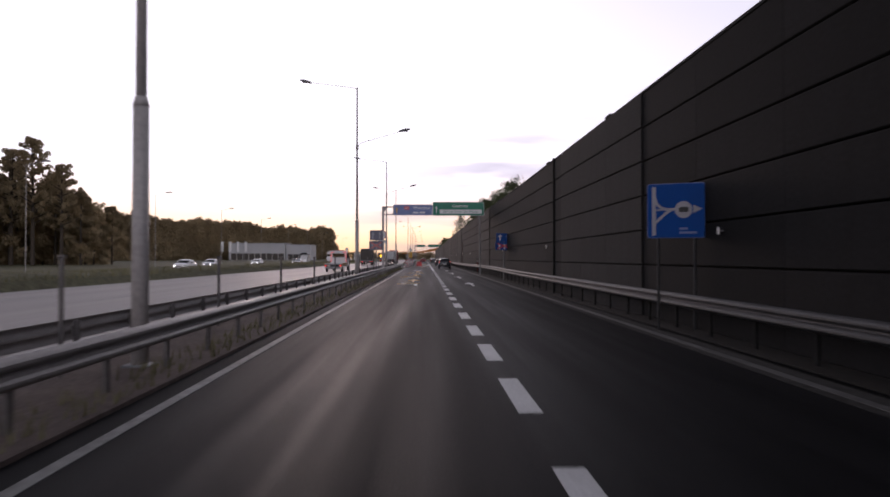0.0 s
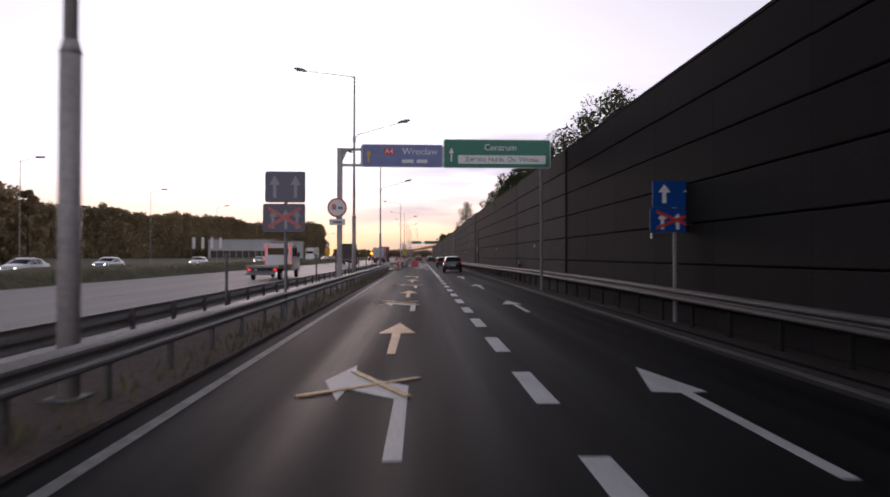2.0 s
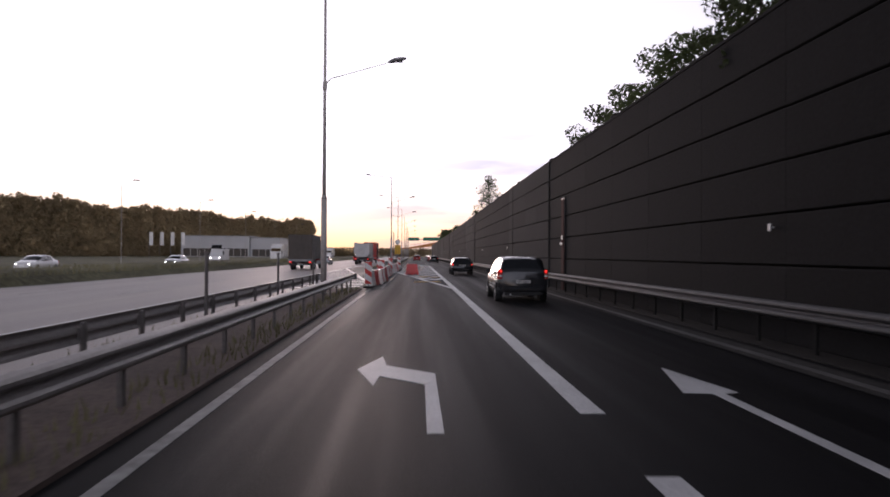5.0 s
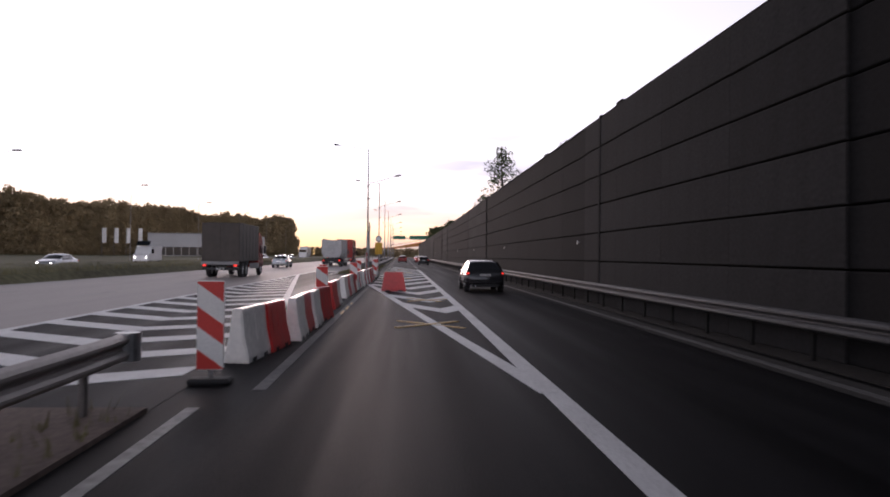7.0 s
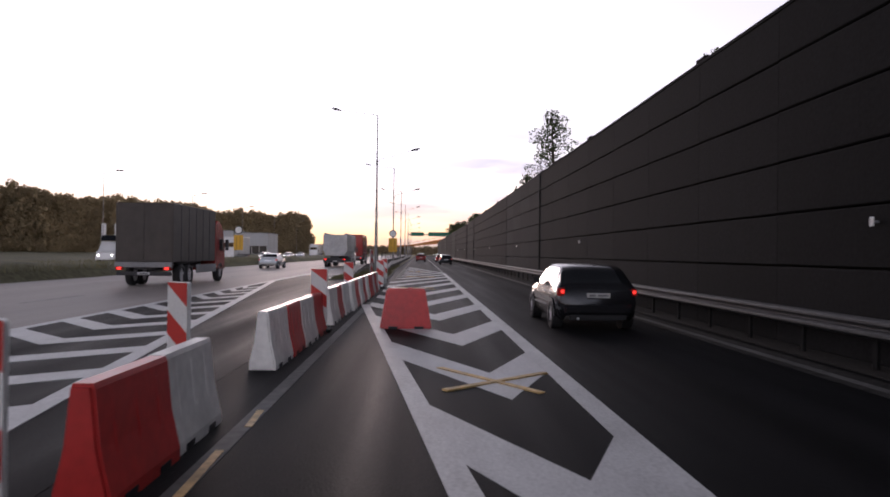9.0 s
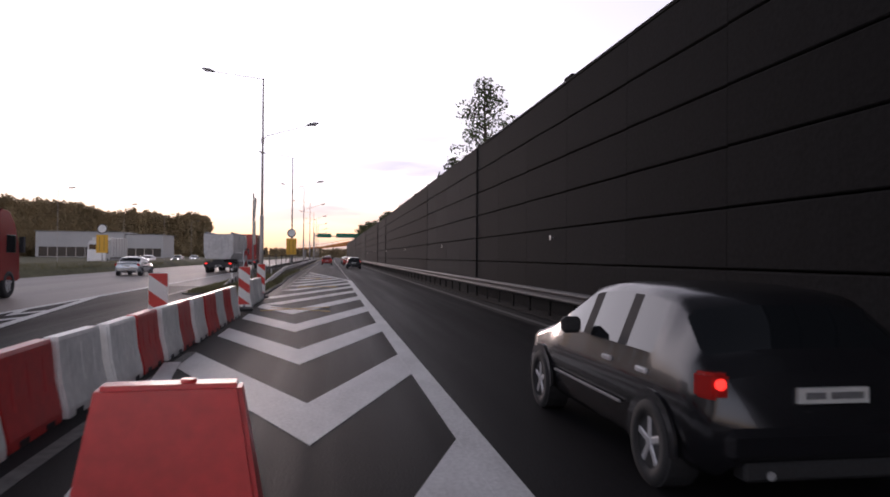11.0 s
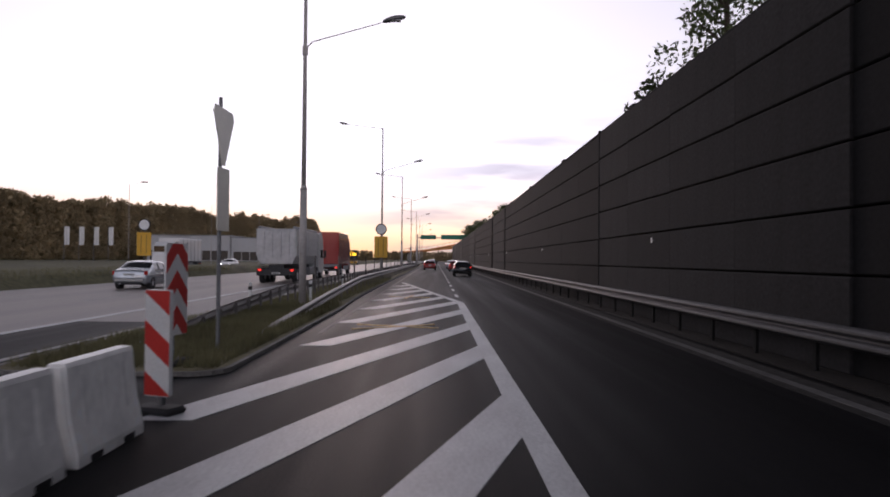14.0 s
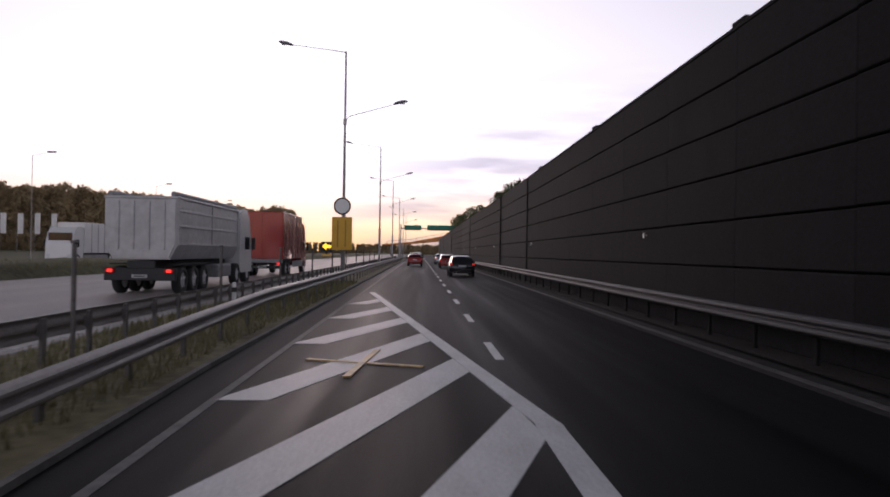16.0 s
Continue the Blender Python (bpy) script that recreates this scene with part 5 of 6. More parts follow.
RIGHT = "cars in the kerbside lane"
car("black hatchback with red tail lamps in the kerbside lane", P_BLACK, pose(1.93, 141.6, 0), 4.25, 1.77, HATCH, 0.95, HATCH_W, plate_z=0.78, tail=(0.76, 0.93), group=RIGHT)
car("dark grey people carrier with roof rails, brake light lit", P_GREY, pose(1.9, 107.9, 0), 4.26, 1.81, MPV, 0.98, MPV_W, rails=True, tail=(0.8, 1.16), plate_z=0.72, group=RIGHT)
car("black hatchback farther up the kerbside lane", P_BLACK, pose(1.7, 227.0, 0), 4.25, 1.75, HATCH, 0.95, HATCH_W, tail=(0.76, 0.95), group=RIGHT)
car("dark red hatchback farther up the kerbside lane", P_RED, pose(1.7, 252.0, 0), 4.25, 1.75, HATCH, 0.95, HATCH_W, group=RIGHT)
car("silver saloon far up the kerbside lane", P_SILVER, pose(1.8, 278.0, 0), 4.6, 1.78, SEDAN, 0.93, SEDAN_W, group=RIGHT)
car("white people carrier far ahead in the overtaking lane", P_WHITE, pose(-1.7, 292.0, 0), 4.26, 1.81, MPV, 0.98, MPV_W, group="cars far ahead")
car("red hatchback far ahead in the overtaking lane", P_RED, pose(-1.8, 262.0, 0), 4.25, 1.75, HATCH, 0.95, HATCH_W, group="cars far ahead")
car("silver saloon on the main carriageway", P_SILVER, pose(-16.2, 193.6, 0), 4.6, 1.78, SEDAN, 0.93, SEDAN_W, lit=False, group="cars on the main carriageway")
car("red hatchback on the main carriageway", P_RED, pose(-16.5, 258.0, 0), 4.25, 1.75, HATCH, 0.95, HATCH_W, group="cars on the main carriageway")
for x, y, p, lab in ((-32.0, 176.0, P_SILVER, "silver"), (-35.6, 150.0, P_WHITE, "white"), (-32.0, 268.0, P_WHITE, "white"), (-32.0, 292.0, P_BLACK, "black"), (-35.5, 118.0, P_SILVER, "silver"), (-32.0, 95.0, P_WHITE, "white"), (-35.6, 330.0, P_SILVER, "silver")):
    car(lab + " saloon coming the other way with headlamps lit", p, pose(x, y, 0, 0, 0, 180), 4.6, 1.78, SEDAN, 0.93, SEDAN_W, oncoming=True, group="oncoming cars")


def cab(parent, paint, y0, width, height, depth, base=0.9):
    """A lorry cab whose back wall stands at y0."""
    hw = width / 2
    pts = [(y0, base), (y0, height - 0.15), (y0 + 0.25, height), (y0 + depth * 0.55, height), (y0 + depth * 0.8, height - 0.45), (y0 + depth, base + 1.0), (y0 + depth + 0.06, base - 0.3), (y0 + 0.2, base - 0.3)]
    bm = plate(pts, -hw, hw, None, Matrix(((0, 0, 1, 0), (1, 0, 0, 0), (0, 1, 0, 0), (0, 0, 0, 1))))
    bmesh.ops.bevel(bm, geom=bm.edges[:], offset=0.06, segments=2, affect="EDGES")
    c = part("cab", bm, paint, parent)
    for s in (1, -1):
        zb = base + 0.75
        part("side_window", box(s * hw - 0.012, s * hw + 0.012, y0 + depth * 0.4, y0 + depth * 0.82, zb, zb + 0.65, 0.01), M["glass"], c)
        part("wing_mirror", box(s * (hw + 0.16) - 0.08, s * (hw + 0.16) + 0.08, y0 + depth * 0.85, y0 + depth * 0.95, zb, zb + 0.6, 0.02), M["dark"], c)
        part("headlamp", box(s * hw * 0.75 - 0.15, s * hw * 0.75 + 0.15, y0 + depth + 0.02, y0 + depth + 0.1, base - 0.1, base + 0.1, 0.02), M["lens"], c)
    part("windscreen", box(-hw * 0.86, hw * 0.86, y0 + depth * 0.9, y0 + depth * 0.93, base + 1.0, height - 0.5, 0.01, None,
                           Matrix.Translation((0, 0.02, 0))), M["glass"], c)
    return c


def tail_set(parent, hw, z, y=-0.02):
    for s in (1, -1):
        tl = part("tail_lamp", box(s * hw * 0.82 - 0.16, s * hw * 0.82 + 0.16, y - 0.04, y + 0.04, z - 0.07, z + 0.07, 0.01), M["tail_off"], parent)
        part("bulb_field", box(s * hw * 0.82 - 0.08, s * hw * 0.82 + 0.08, y - 0.05, y - 0.039, z - 0.05, z + 0.05), M["tail"], tl)


def box_truck(label, at, body_mat, cab_mat, body_len=6.6, height=3.6, width=2.5, group=""):
    g = thing("lorry", label, "lorry", group, at=at)
    hw = width / 2
    bodyp = part("cargo_box", box(-hw, hw, 0, body_len, 1.1, height, 0.03), body_mat, g)
    for i in range(1, 6):
        y = body_len * i / 6
        for s in (1, -1):
            part("side_post", box(s * hw - 0.015, s * hw + 0.015, y - 0.03, y + 0.03, 1.12, height - 0.04), M["dark"], bodyp)
    part("rear_door", box(-hw + 0.08, -0.02, -0.02, 0.0, 1.2, height - 0.08, 0.01), body_mat, bodyp)
    part("rear_door", box(0.02, hw - 0.08, -0.02, 0.0, 1.2, height - 0.08, 0.01), body_mat, bodyp)
    part("chassis", box(-0.45, 0.45, 0.1, body_len + 2.0, 0.75, 1.08, 0.02), M["dark"], g)
    part("rear_bumper", box(-hw * 0.95, hw * 0.95, -0.04, 0.08, 0.5, 0.68, 0.02), M["dark"], g)
    part("tail_board", box(-hw, hw, -0.1, 0.02, 0.86, 1.1, 0.02), M["zinc_dull"], g)
    tail_set(g, hw, 0.82, -0.1)
    np_ = part("number_plate", box(-0.26, 0.26, -0.07, -0.04, 0.55, 0.66), M["plate"], g)
    part("text_bar", box(-0.2, 0.2, -0.075, -0.07, 0.58, 0.63), M["sign_black"], np_)
    cab(g, cab_mat, body_len + 0.2, width * 0.95, height - 0.5, 1.9)
    for y in (1.4, 2.5, body_len + 1.2):
        for s in (1, -1):
            wheel(g, TRUCK_WHEEL, s * (hw - 0.2), y, 0.5)
    for s in (1, -1):
        part("mudguard", box(s * (hw - 0.2) - 0.17, s * (hw - 0.2) + 0.17, 0.7, 3.2, 1.02, 1.07, 0.01), M["rubber"], g)
        part("side_guard", box(s * hw - 0.03, s * hw, 3.3, body_len + 0.2, 0.55, 0.95, 0.01), M["zinc_dull"], g)
    return g


MAIN = "lorries on the main carriageway"
box_truck("dark tarpaulin-covered lorry with red tail lamps", pose(-14.0, 158.0, 0), P_TARP, P_RED, 6.4, 3.7, group=MAIN)
box_truck("red box lorry far along the main carriageway", pose(-10.9, 222.0, 0), P_RED, P_RED, 7.0, 4.0, group=MAIN)
box_truck("white lorry coming the other way", pose(-33.0, 252.0, 0, 0, 0, 180), P_WHITE, P_WHITE, 8.0, 3.9, group="oncoming lorries")
box_truck("white lorry coming the other way", pose(-33.0, 345.0, 0, 0, 0, 180), P_WHITE, P_WHITE, 8.0, 3.9, group="oncoming lorries")


def tipper(at):
    g = thing("tipper_lorry", "pale grey tipper semi-trailer lorry with white cab", "lorry", MAIN, at=at)
    hw = 1.25
    pts = [(-hw * 0.8, 1.25), (-hw, 1.75), (-hw, 3.4), (hw, 3.4), (hw, 1.75), (hw * 0.8, 1.25)]
    tub = part("tub", upright(pts, 0.0, 8.4), P_STEELBOX, g, "ribbed tipper body")
    part("top_rim", box(-hw - 0.05, hw + 0.05, -0.05, 8.45, 3.4, 3.5, 0.02), P_STEELBOX, tub)
    for s in (1, -1):
        part("tarp_roll", tube((s * (hw - 0.15), 0, 3.58), (s * (hw - 0.15), 8.4, 3.58), 0.1, 0.1, 10), M["zinc_dull"], tub)
        for y in (0.08, 4.2, 8.32):
            part("rib", box(s * (hw + 0.02) - 0.025, s * (hw + 0.02) + 0.025, y - 0.06, y + 0.06, 1.75, 3.4, 0.01), P_STEELBOX, tub)
        for z in (1.8, 2.45, 3.0):
            part("ridge", box(s * (hw + 0.015) - 0.02, s * (hw + 0.015) + 0.02, 0.16, 8.24, z - 0.05, z + 0.05, 0.012), P_STEELBOX, tub)
    gate = part("tail_gate", upright([(-hw * 0.78, 1.3), (-hw * 0.96, 1.8), (-hw * 0.96, 3.36), (hw * 0.96, 3.36), (hw * 0.96, 1.8), (hw * 0.78, 1.3)], -0.07, -0.001), P_STEELBOX, g)
    for x in (-0.8, -0.27, 0.27, 0.8):
        part("rib", box(x - 0.05, x + 0.05, -0.12, -0.07, 1.6, 3.3, 0.01), P_STEELBOX, gate)
    part("chassis", box(-0.5, 0.5, 0.0, 9.5, 0.85, 1.2, 0.02), M["dark"], g)
    part("rear_bumper", box(-hw, hw, -0.1, 0.05, 0.5, 0.95, 0.02), M["dark"], g)
    tail_set(g, hw, 0.85, -0.12)
    np_ = part("number_plate", box(-0.26, 0.26, -0.14, -0.1, 0.6, 0.71), M["plate"], g)
    part("text_bar", box(-0.2, 0.2, -0.145, -0.14, 0.63, 0.68), M["sign_black"], np_)
    cab(g, P_WHITE, 9.0, 2.45, 3.55, 2.2)
    for y in (0.9, 2.2, 3.5, 8.6, 10.6):
        for s in (1, -1):
            wheel(g, TRUCK_WHEEL, s * (hw - 0.2), y, 0.5)
    for s in (1, -1):
        part("mudguard", box(s * (hw - 0.2) - 0.18, s * (hw - 0.2) + 0.18, 0.3, 4.1, 1.06, 1.1, 0.01), M["rubber"], g)
        part("fuel_tank", box(s * (hw - 0.3) - 0.28, s * (hw - 0.3) + 0.28, 5.2, 7.4, 0.45, 1.0, 0.06), M["zinc_dull"], g)
    return g


tipper(pose(-11.1, 203.5, 0))


def tow_truck(at):
    g = thing("tow_truck", "white recovery truck with an empty flatbed", "tow truck", MAIN, at=at)
    bed = part("flatbed", box(-1.05, 1.05, 0, 5.2, 0.82, 0.95, 0.02), M["zinc_dull"], g, "bare steel loading bed")
    for s in (1, -1):
        part("side_rail", box(s * 1.08 - 0.04, s * 1.08 + 0.04, 0, 5.2, 0.8, 1.02, 0.01), M["sign_ochre"], bed)
    for i in range(6):
        part("ramp_slat", box(-0.95, 0.95, 0.3 + 0.8 * i, 0.4 + 0.8 * i, 0.95, 0.975), M["zinc"], bed)
    part("ramp", box(-0.9, 0.9, -0.9, 0.0, 0.6, 0.66, 0.02, None, Matrix.Rotation(radians(14), 4, "X")), M["zinc_dull"], bed)
    part("chassis", box(-0.4, 0.4, 0.2, 7.0, 0.5, 0.8, 0.02), M["dark"], g)
    tail_set(g, 1.05, 0.72, -0.02)
    hw = 1.0
    pts = [(5.3, 0.55), (5.3, 2.35), (5.45, 2.5), (7.4, 2.5), (8.05, 1.55), (8.9, 1.3), (9.0, 0.5)]
    bm = plate(pts, -hw, hw, None, Matrix(((0, 0, 1, 0), (1, 0, 0, 0), (0, 1, 0, 0), (0, 0, 0, 1))))
    bmesh.ops.bevel(bm, geom=bm.edges[:], offset=0.08, segments=2, affect="EDGES")
    c = part("cab", bm, P_WHITE, g)
    part("rear_window", box(-0.75, 0.75, 5.28, 5.31, 1.7, 2.25, 0.01), M["glass"], c)
    for s in (1, -1):
        for ya, yb in ((5.6, 6.3), (6.4, 7.5)):
            part("side_window", box(s * hw - 0.012, s * hw + 0.012, ya, yb, 1.6, 2.25, 0.02), M["glass"], c)
        for z0 in (1.12, 1.55, 1.95):
            part("marker_lamp", box(s * 0.93 - 0.03, s * 0.93 + 0.03, 5.25, 5.3, z0, z0 + 0.34, 0.01), M["marker"], c)
        part("marker_lamp", box(s * 0.78 - 0.17, s * 0.78 + 0.17, 5.25, 5.3, 2.31, 2.39, 0.01), M["marker"], c)
        part("headlamp", box(s * 0.75 - 0.15, s * 0.75 + 0.15, 8.85, 9.0, 0.85, 1.1, 0.03), M["lens"], c)
        part("wing_mirror", box(s * 1.14 - 0.08, s * 1.14 + 0.08, 7.4, 7.5, 1.55, 1.9, 0.02), M["dark"], c)
        for y in (1.4, 7.8):
            wheel(g, VAN_WHEEL, s * 0.9, y, 0.34)
    part("light_bar", box(-0.6, 0.6, 5.7, 5.95, 2.5, 2.62, 0.03), M["tail_off"], c)
    return g


tow_truck(pose(-11.9, 84.2, 0))
van = thing("van", "white delivery van coming the other way, headlamps lit", "van", "oncoming lorries", at=pose(-35.6, 209.0, 0, 0, 0, 180))
bm = plate([(0, 0.5), (0, 2.25), (0.15, 2.4), (3.9, 2.4), (4.6, 1.5), (5.2, 1.25), (5.3, 0.5)], -0.97, 0.97, None, Matrix(((0, 0, 1, 0), (1, 0, 0, 0), (0, 1, 0, 0), (0, 0, 0, 1))))
bmesh.ops.bevel(bm, geom=bm.edges[:], offset=0.08, segments=2, affect="EDGES")
part("body", bm, P_WHITE, van)
for s in (1, -1):
    part("side_window", box(s * 0.97 - 0.012, s * 0.97 + 0.012, 3.2, 4.1, 1.5, 2.1, 0.02), M["glass"], van)
    hl = part("headlamp", box(s * 0.72 - 0.15, s * 0.72 + 0.15, 5.15, 5.3, 0.85, 1.1, 0.03), M["lens"], van)
    part("bulb_field", box(s * 0.72 - 0.08, s * 0.72 + 0.08, 5.29, 5.32, 0.92, 1.04), M["head"], hl)
    for y in (1.0, 4.3):
        wheel(van, VAN_WHEEL, s * 0.85, y, 0.34)
part("windscreen", box(-0.85, 0.85, 4.0, 4.03, 1.55, 2.3, 0.01, None, Matrix.Translation((0, 2.3, -1.15)) @ Matrix.Rotation(radians(38), 4, "X")), M["glass"], van)


# ---- trees ----
def leaf_cloud(centres, count, size, seed, squash=0.8, inner=0.35, outer=1.0):
    """Many small folded leaf sprays spread through overlapping clumps: (x, y, z, radius)."""
    r = np.random.default_rng(seed)
    c = np.array(centres)
    weight = c[:, 3] ** 2
    pick = r.choice(len(c), count, p=weight / weight.sum())
    d = r.normal(size=(count, 3))
    d /= np.linalg.norm(d, axis=1)[:, None]
    rad = c[pick, 3] * r.uniform(inner, outer, count) ** 0.5
    p = c[pick, :3] + d * rad[:, None] * np.array([1, 1, squash])
    a, b = r.normal(size=(count, 3)), r.normal(size=(count, 3))
    a /= np.linalg.norm(a, axis=1)[:, None]
    b -= (a * b).sum(1)[:, None] * a
    b /= np.linalg.norm(b, axis=1)[:, None]
    s = size * r.uniform(0.5, 1.3, count)[:, None]
    v = np.stack([p - a * s, p - b * s * 0.5, p + a * s, p + b * s * 0.5], 1).reshape(-1, 3)
    faces = np.arange(count * 4).reshape(-1, 4)
    me = bpy.data.meshes.new("leaves")
    me.from_pydata(v.tolist(), [], faces.tolist())
    return me


def tree(label, at, height, spread, leaves, leaf, seed, group="", base=0.35, slim=1.0, mat="leaf", clump=1.0, cone=False, limbs=15):
    r = random.Random(seed)
    g = thing("tree", label, "tree", group, at=at)
    bm = tube((0, 0, -0.3), (0, 0, height * 0.55), height * 0.016 * slim, height * 0.009 * slim, 8)
    top = Vector((r.uniform(-0.3, 0.3), r.uniform(-0.3, 0.3), height * 0.92))
    tube((0, 0, height * 0.55), top, height * 0.009 * slim, height * 0.003, 7, bm)
    clumps = [(top.x, top.y, height * 0.9, spread * 0.3)]
    for i in range(limbs):
        up = i * 15 / limbs
        z = height * (base + (0.9 - base) * up / 15)
        a = i * 2.4 + r.uniform(-0.5, 0.5)
        reach = spread * (0.45 + 0.55 * math.sin(math.pi * min(1.0, (up + 3) / 16))) * r.uniform(0.6, 1.1)
        if cone:
            reach = spread * (1.05 - 0.06 * up) * r.uniform(0.55, 1.1)
        end = Vector((reach * math.cos(a), reach * math.sin(a), z + reach * 0.5))
        tube((0, 0, z), end, height * 0.005 * slim, height * 0.0015, 5, bm)
        clumps.append((end.x, end.y, end.z, spread * clump * r.uniform(0.22, 0.42)))
        clumps.append((end.x * 0.6, end.y * 0.6, z + reach * 0.35, spread * clump * r.uniform(0.2, 0.34)))
    part("trunk", bm, M["bark"], g)
    me = leaf_cloud(clumps, leaves, leaf, seed)
    me.materials.append(M[mat])
    shared("crown", me, g, Matrix())
    return g


WALLTREES = "trees behind the noise wall"
tree("slim young tree rising behind the noise wall", pose(8.0, 179.6, 0), 13.5, 2.25, 3600, 0.1, 3, WALLTREES, 0.5, clump=1.05, cone=True)
t2 = tree("leafy bush tree behind the noise wall", pose(7.6, 99.0, 0), 9.4, 2.0, 4800, 0.09, 8, WALLTREES, 0.4, clump=0.9)
t4 = tree("open thin-leaved bush tree behind the noise wall", pose(7.6, 67.0, 0), 9.4, 2.0, 2500, 0.085, 14, WALLTREES, 0.4, clump=0.95)
tree("thin bare-topped sapling behind the noise wall", pose(6.6, 182.0, 0), 8.6, 1.1, 1800, 0.1, 11, WALLTREES, 0.5)
for x, y, s, z, who in ((7.5, 70.5, 1.1, 200, t4), (7.6, 75.5, 1.1, 290, t4), (7.7, 80.5, 1.06, 55, t4), (7.6, 85.5, 1.04, 140, t2), (7.6, 90.5, 1.0, 100, t2), (7.5, 95.5, 1.08, 30, t2), (7.6, 102.5, 1.08, 150, t2), (7.5, 107.5, 1.08, 260, t2),
                        (7.9, 112.0, 1.02, 300, t2), (7.6, 117.0, 1.0, 45, t2), (7.7, 122.5, 0.92, 120, t2), (7.6, 130.0, 0.82, 70, t2), (7.6, 143.8, 0.8, 20, t2), (7.6, 147.5, 0.93, 190, t2), (7.4, 156.0, 0.77, 15, t2), (7.4, 189.0, 0.78, 60, t2), (7.5, 196.5, 0.8, 170, t2), (7.4, 206.0, 0.78, 250, t2), (7.5, 216.0, 0.8, 330, t2), (7.4, 226.0, 0.82, 20, t2), (7.6, 235.0, 0.85, 100, t2),
                        (7.8, 240.0, 0.9, 40, t2), (7.7, 248.0, 0.95, 140, t2), (7.9, 257.0, 1.0, 240, t2), (7.7, 284.0, 1.0, 340, t2), (8.1, 300.0, 1.05, 60, t2), (7.9, 318.0, 1.1, 160, t2), (7.9, 336.0, 1.15, 20, t2)):
    copy_thing(who, Matrix.Translation((x, y, 0)) @ Matrix.Rotation(radians(z), 4, "Z") @ Matrix.Scale(s, 4))

GROVE = "tall trees beside the opposite carriageway"
tall = tree("tall poplar-like tree with an open ragged crown", pose(-90.5, 165.0, 0), 31.0, 5.2, 10000, 0.28, 31, GROVE, 0.3, mat="leaf_hazed", clump=0.5, limbs=46)
for x, y, sc, turn in ((-84.5, 166.0, 0.8, 70), (-97.0, 168.0, 0.93, 160), (-104.0, 166.0, 0.95, 250), (-111.0, 170.0, 1.0, 20)):
    copy_thing(tall, Matrix.Translation((x, y, 0)) @ Matrix.Rotation(radians(turn), 4, "Z") @ Matrix.Scale(sc, 4))
big = tree("tall dark broadleaf tree against the evening sky", pose(-92.0, 178.0, 0), 24.0, 5.5, 15000, 0.38, 21, GROVE, 0.04, mat="leaf_hazed")
big2 = tree("tall dark broadleaf tree with an open crown", pose(-99.0, 171.0, 0), 26.0, 5.0, 14000, 0.38, 22, GROVE, 0.04, mat="leaf_hazed")
for i, (x, y, s) in enumerate(((-83.0, 172.0, 0.72), (-87.0, 180.0, 0.8), (-95.0, 186.0, 0.85), (-103.0, 181.0, 0.88), (-107.0, 168.0, 0.95), (-112.0, 178.0, 1.0), (-119.0, 170.0, 1.1), (-126.0, 176.0, 1.0),
                               (-80.0, 182.0, 0.6), (-104.0, 150.0, 0.95), (-113.0, 146.0, 1.0), (-122.0, 152.0, 1.05))):
    copy_thing(big if i % 2 else big2, Matrix.Translation((x, y, 0)) @ Matrix.Rotation(1.7 * i, 4, "Z") @ Matrix.Scale(s, 4))


def far_wood(name, label, path, depth, h0, h1, n, seed, leaves=800, size=0.5):
    """A wood at the edge of sight: trunks and clumped crowns along a line, as one mass."""
    r = np.random.default_rng(seed)
    pts = np.array(path, float)
    seg = np.concatenate([[0], np.cumsum(np.hypot(*np.diff(pts, axis=0).T))])
    clumps = []
    bm = bmesh.new()
    for i in range(n):
        s = seg[-1] * (i + r.uniform(0, 1)) / n
        x, y = np.interp(s, seg, pts[:, 0]), np.interp(s, seg, pts[:, 1])
        y += r.uniform(0, 1) ** 1.5 * depth
        h = (h0 + (h1 - h0) * s / seg[-1]) * r.triangular(0.84, 0.97, 1.03) * (1.0 + 0.035 * math.sin(s * 0.11) + 0.03 * math.sin(s * 0.047 + 1.0))
        if i % 3 == 0:
            tube((x, y, -0.5), (x, y, h * 0.7), 0.28, 0.12, 5, bm)
        for k in range(11):
            f = (k + r.uniform(0.1, 0.9)) / 11
            rad = h * (0.115 - 0.05 * f) * r.uniform(0.7, 1.25)
            away = h * (0.13 - 0.1 * f * f)
            clumps.append((x + r.uniform(-away, away), y + r.uniform(-away, away), h * (0.02 + 0.94 * f), rad))
    w = thing(name, label, "wood", kind="stuff")
    part("trunks", bm, M["bark"], w)
    c = np.array(clumps)
    ball = bmesh.new()
    bmesh.ops.create_icosphere(ball, subdivisions=1, radius=1.0)
    bv = np.array([v.co for v in ball.verts])
    bf = np.array([[v.index for v in f.verts] for f in ball.faces])
    ball.free()
    rough = r.uniform(0.68, 1.0, (len(c), len(bv), 1))
    v = c[:, None, :3] + bv[None] * rough * c[:, None, 3:4] * 0.56
    f = bf[None] + (np.arange(len(c)) * len(bv))[:, None, None]
    heart = bpy.data.meshes.new("inner_foliage")
    heart.from_pydata(v.reshape(-1, 3).tolist(), [], f.reshape(-1, 3).tolist())
    heart.materials.append(M["leaf_dense_hazed"])
    shared("inner_foliage", heart, w, Matrix())
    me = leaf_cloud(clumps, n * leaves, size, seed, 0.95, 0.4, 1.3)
    me.materials.append(M["leaf_hazed"])
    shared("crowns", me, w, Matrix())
    return w


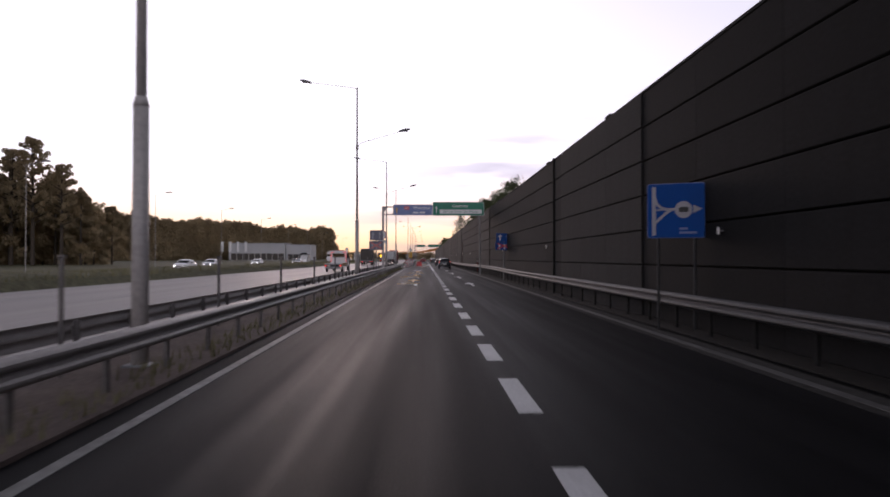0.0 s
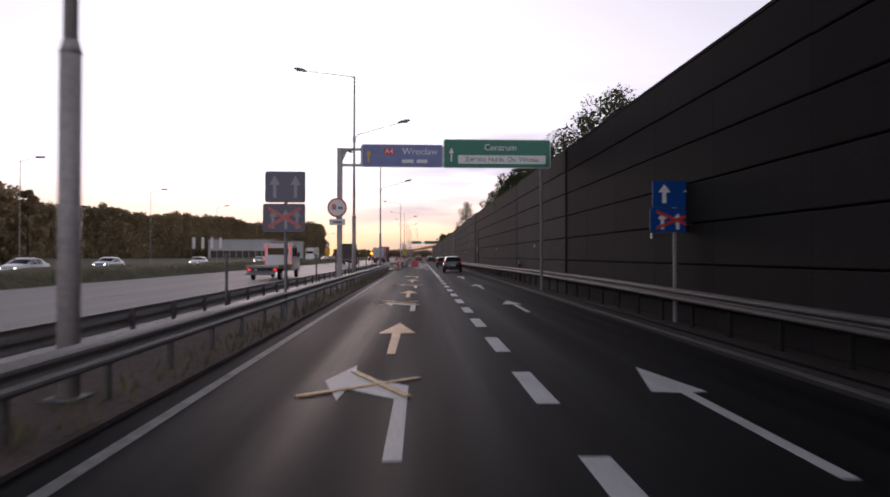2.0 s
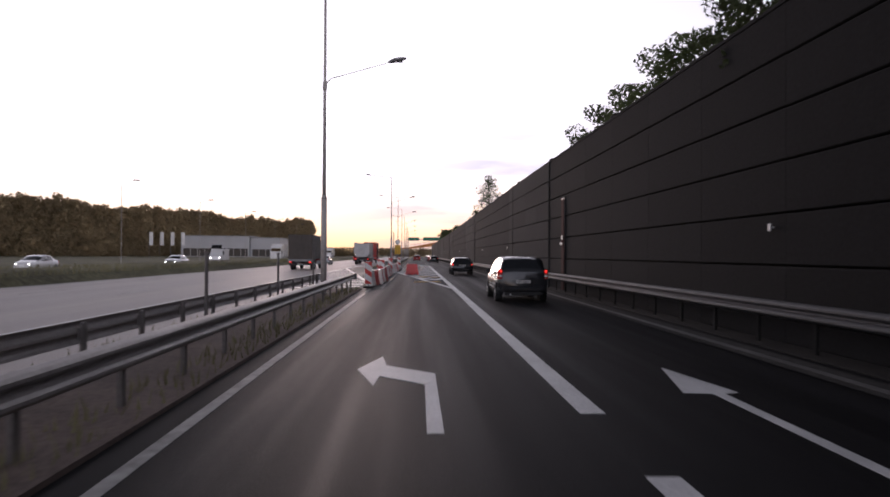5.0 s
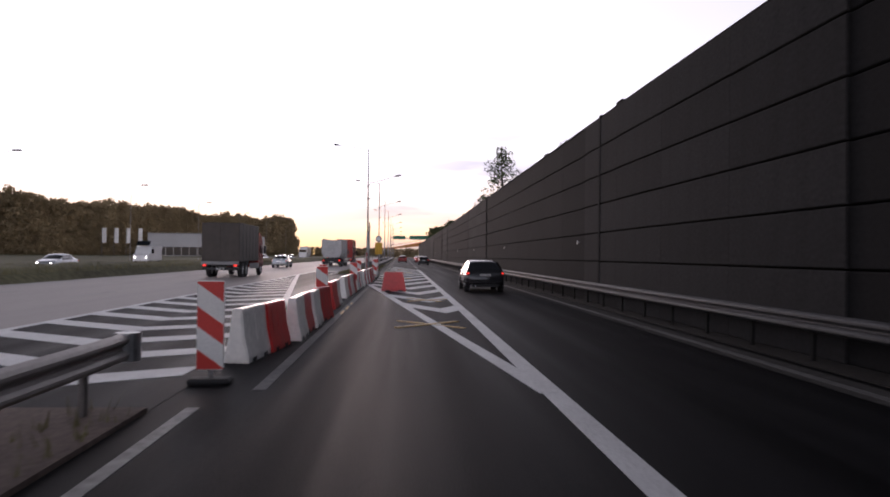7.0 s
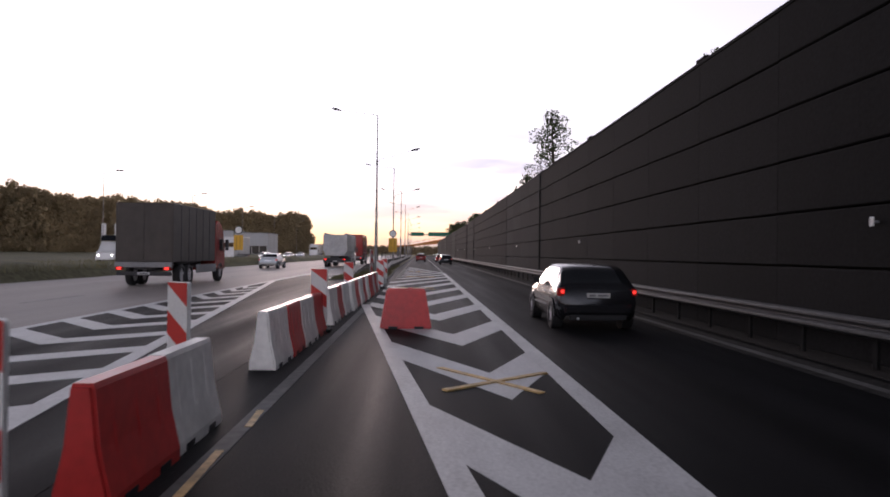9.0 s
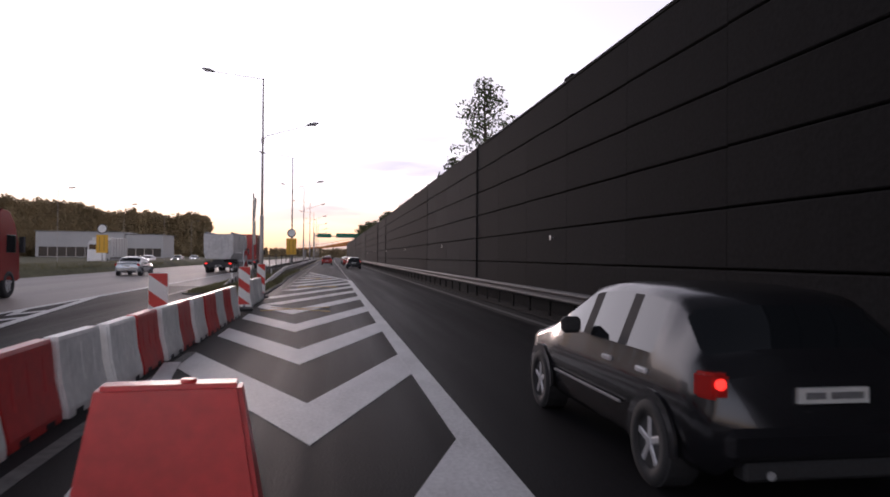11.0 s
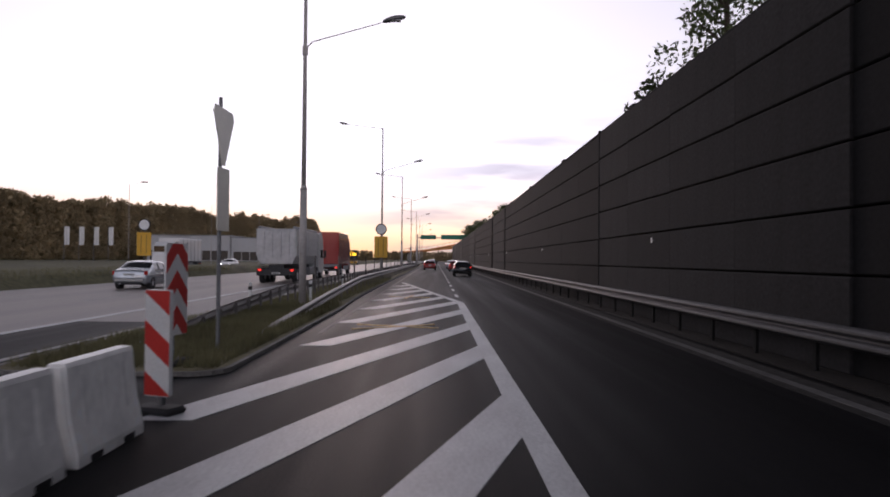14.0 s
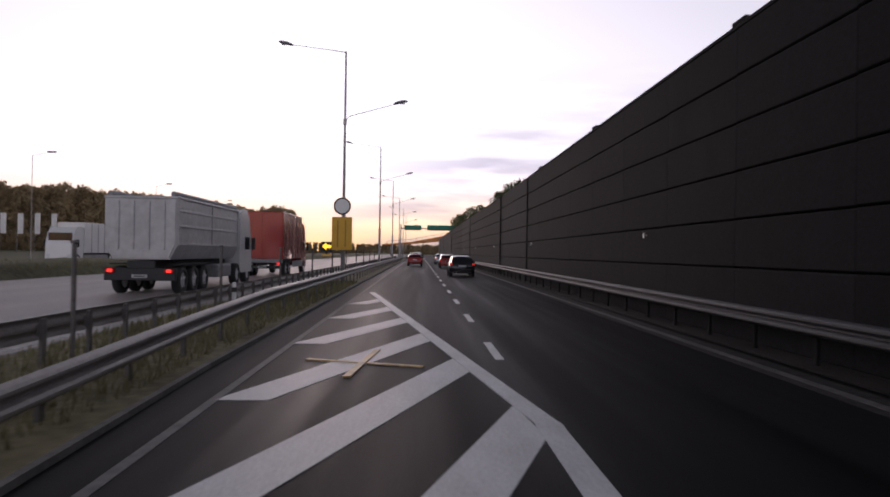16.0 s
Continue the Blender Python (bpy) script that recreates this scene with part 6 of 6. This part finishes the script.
far_wood("wood", "dense far woodland edge, leaves coloured pale for evening haze", [(-87, 660), (-112, 605), (-138, 548), (-165, 455), (-196, 400), (-240, 345), (-300, 300)], 14, 28.6, 29.6, 560, 4, 1400, 0.72)
far_wood("wood", "tall dense grove beside the opposite carriageway", [(-83, 178), (-94, 180), (-104, 180), (-128, 172)], 12, 16, 25, 75, 9)
far_wood("wood", "low far trees beside the road's end", [(-75, 640), (-40, 660), (-10, 690), (20, 690), (50, 620)], 20, 7, 9, 170, 5)
far_wood("wood", "dark trees on the bank beyond the noise wall", [(10, 400), (16, 470), (24, 520)], 16, 13, 15, 60, 6)

# ---- warehouse, banners, gantry and bridge in the distance ----
wh = thing("warehouse", "long pale flat-roofed warehouse below the woods", "warehouse", at=pose(-134.0, 488.0, 0))
part("wall", box(0, 38, 0, 26, -0.5, 11.5), M["facade"], wh)
part("wall", box(38.3, 55, 1.5, 26, -0.5, 10.6), M["facade"], wh, "lower office wing")
part("roof", box(-0.4, 38.1, -0.4, 26, 11.5, 11.9), M["zinc_dull"], wh)
part("roof", box(38.2, 55.4, 1.1, 26, 10.6, 10.95), M["zinc_dull"], wh)
for i in range(9):
    part("window", box(1.4 + 4 * i, 5.1 + 4 * i, -0.06, 0.02, 0.2, 4.6), M["window"], wh)
for i in range(4):
    part("window", box(39.4 + 3.8 * i, 42.9 + 3.8 * i, 1.42, 1.52, 0.2, 4.2), M["window"], wh)
for i in range(12):
    part("cladding_rib", box(1.5 + 3.1 * i, 1.62 + 3.1 * i, -0.08, 0.0, 4.6, 11.4), M["facade"], wh)

for i, x in enumerate((-100.5, -96.8, -93.1, -89.4)):
    f = thing("banner_flag", "tall white banner flag on a slim pole", "flag", "row of banner flags", at=pose(x, 350.0 + i * 0.5, 0))
    part("pole", tube((0, 0, -0.2), (0, 0, 9.8), 0.07, 0.05, 8), M["zinc_dull"], f)
    own = bmesh.new()
    cols = [[own.verts.new((0.06 + 1.35 * k / 5, 0.08 * math.sin(2.2 * k / 5 * math.pi + i), z)) for z in (4.6, 7.0, 9.5)] for k in range(6)]
    for a, b in zip(cols, cols[1:]):
        for k in range(2):
            own.faces.new((a[k], b[k], b[k + 1], a[k + 1]))
    bmesh.ops.solidify(own, geom=own.faces[:], thickness=0.02)
    part("cloth", own, M["banner"], f)

g2 = thing("sign_gantry", "far overhead gantry with two green sign boards", "sign gantry")
part("post", box(-6.0, -5.7, 349.8, 350.1, 0, 8.3), M["pole"], g2)
part("post", box(8.2, 8.4, 349.8, 350.1, 0, 8.3), M["pole"], g2)
part("beam", box(-6.0, 8.4, 349.85, 350.05, 7.2, 7.5), M["pole"], g2)
part("sign_board", upright(rounded(-5.0, -0.9, 6.9, 8.1), 349.6, 349.7), M["sign_green"], g2)
part("sign_board", upright(rounded(0.5, 7.6, 6.9, 8.2), 349.6, 349.7), M["sign_green"], g2)

# deck and railing carry the sunset's orange as their own colour
ov = thing("overpass", "overpass ramp with sunset glow in its colour, rising over the road's end", "bridge")
part("deck", upright([(-16, 4.3), (-5, 5.0), (12, 6.8), (46, 10.4), (46, 13.6), (12, 9.3), (-5, 5.9), (-16, 4.9)], 478.0, 482.0), M["overpass"], ov)
for k in range(25):
    x = -15 + 2.5 * k
    z = float(np.interp(x, (-16, -5, 12, 46), (4.9, 5.9, 9.3, 13.6)))
    z2 = float(np.interp(x + 2.5, (-16, -5, 12, 46), (4.9, 5.9, 9.3, 13.6)))
    part("rail_post", box(x - 0.06, x + 0.06, 478.0, 478.12, z - 0.1, z + 1.1), M["overpass"], ov)
    if k < 24:
        part("hand_rail", tube((x, 478.06, z + 1.1), (x + 2.5, 478.06, z2 + 1.1), 0.07, 0.07, 6), M["overpass"], ov)
for x, z in ((-13, 4.6), (9.5, 6.4), (40, 9.6)):
    part("pier", box(x - 0.7, x + 0.7, 479.4, 480.6, -0.4, z), M["kerb"], ov)

board = thing("arrow_trailer", "lit yellow arrow board on a roadworks trailer", "warning trailer", at=pose(-21.0, 330.0, 0))
part("frame", box(-1.2, 1.2, 0, 0.12, 1.4, 3.6, 0.03), M["dark"], board)
part("arrow_lamps", upright([(-0.9, 2.6), (-0.1, 1.8), (-0.1, 2.3), (0.9, 2.3), (0.9, 2.9), (-0.1, 2.9), (-0.1, 3.4)], -0.03, 0.0), M["amber"], board)
part("trailer_bed", box(-1.0, 1.0, 0.1, 2.6, 0.5, 0.9, 0.03), M["sign_yellow"], board)
part("mast", box(-0.1, 0.1, 0.1, 0.3, 0.8, 1.6), M["dark"], board)
for s in (1, -1):
    wheel(board, VAN_WHEEL, s * 1.05, 1.4, 0.34)
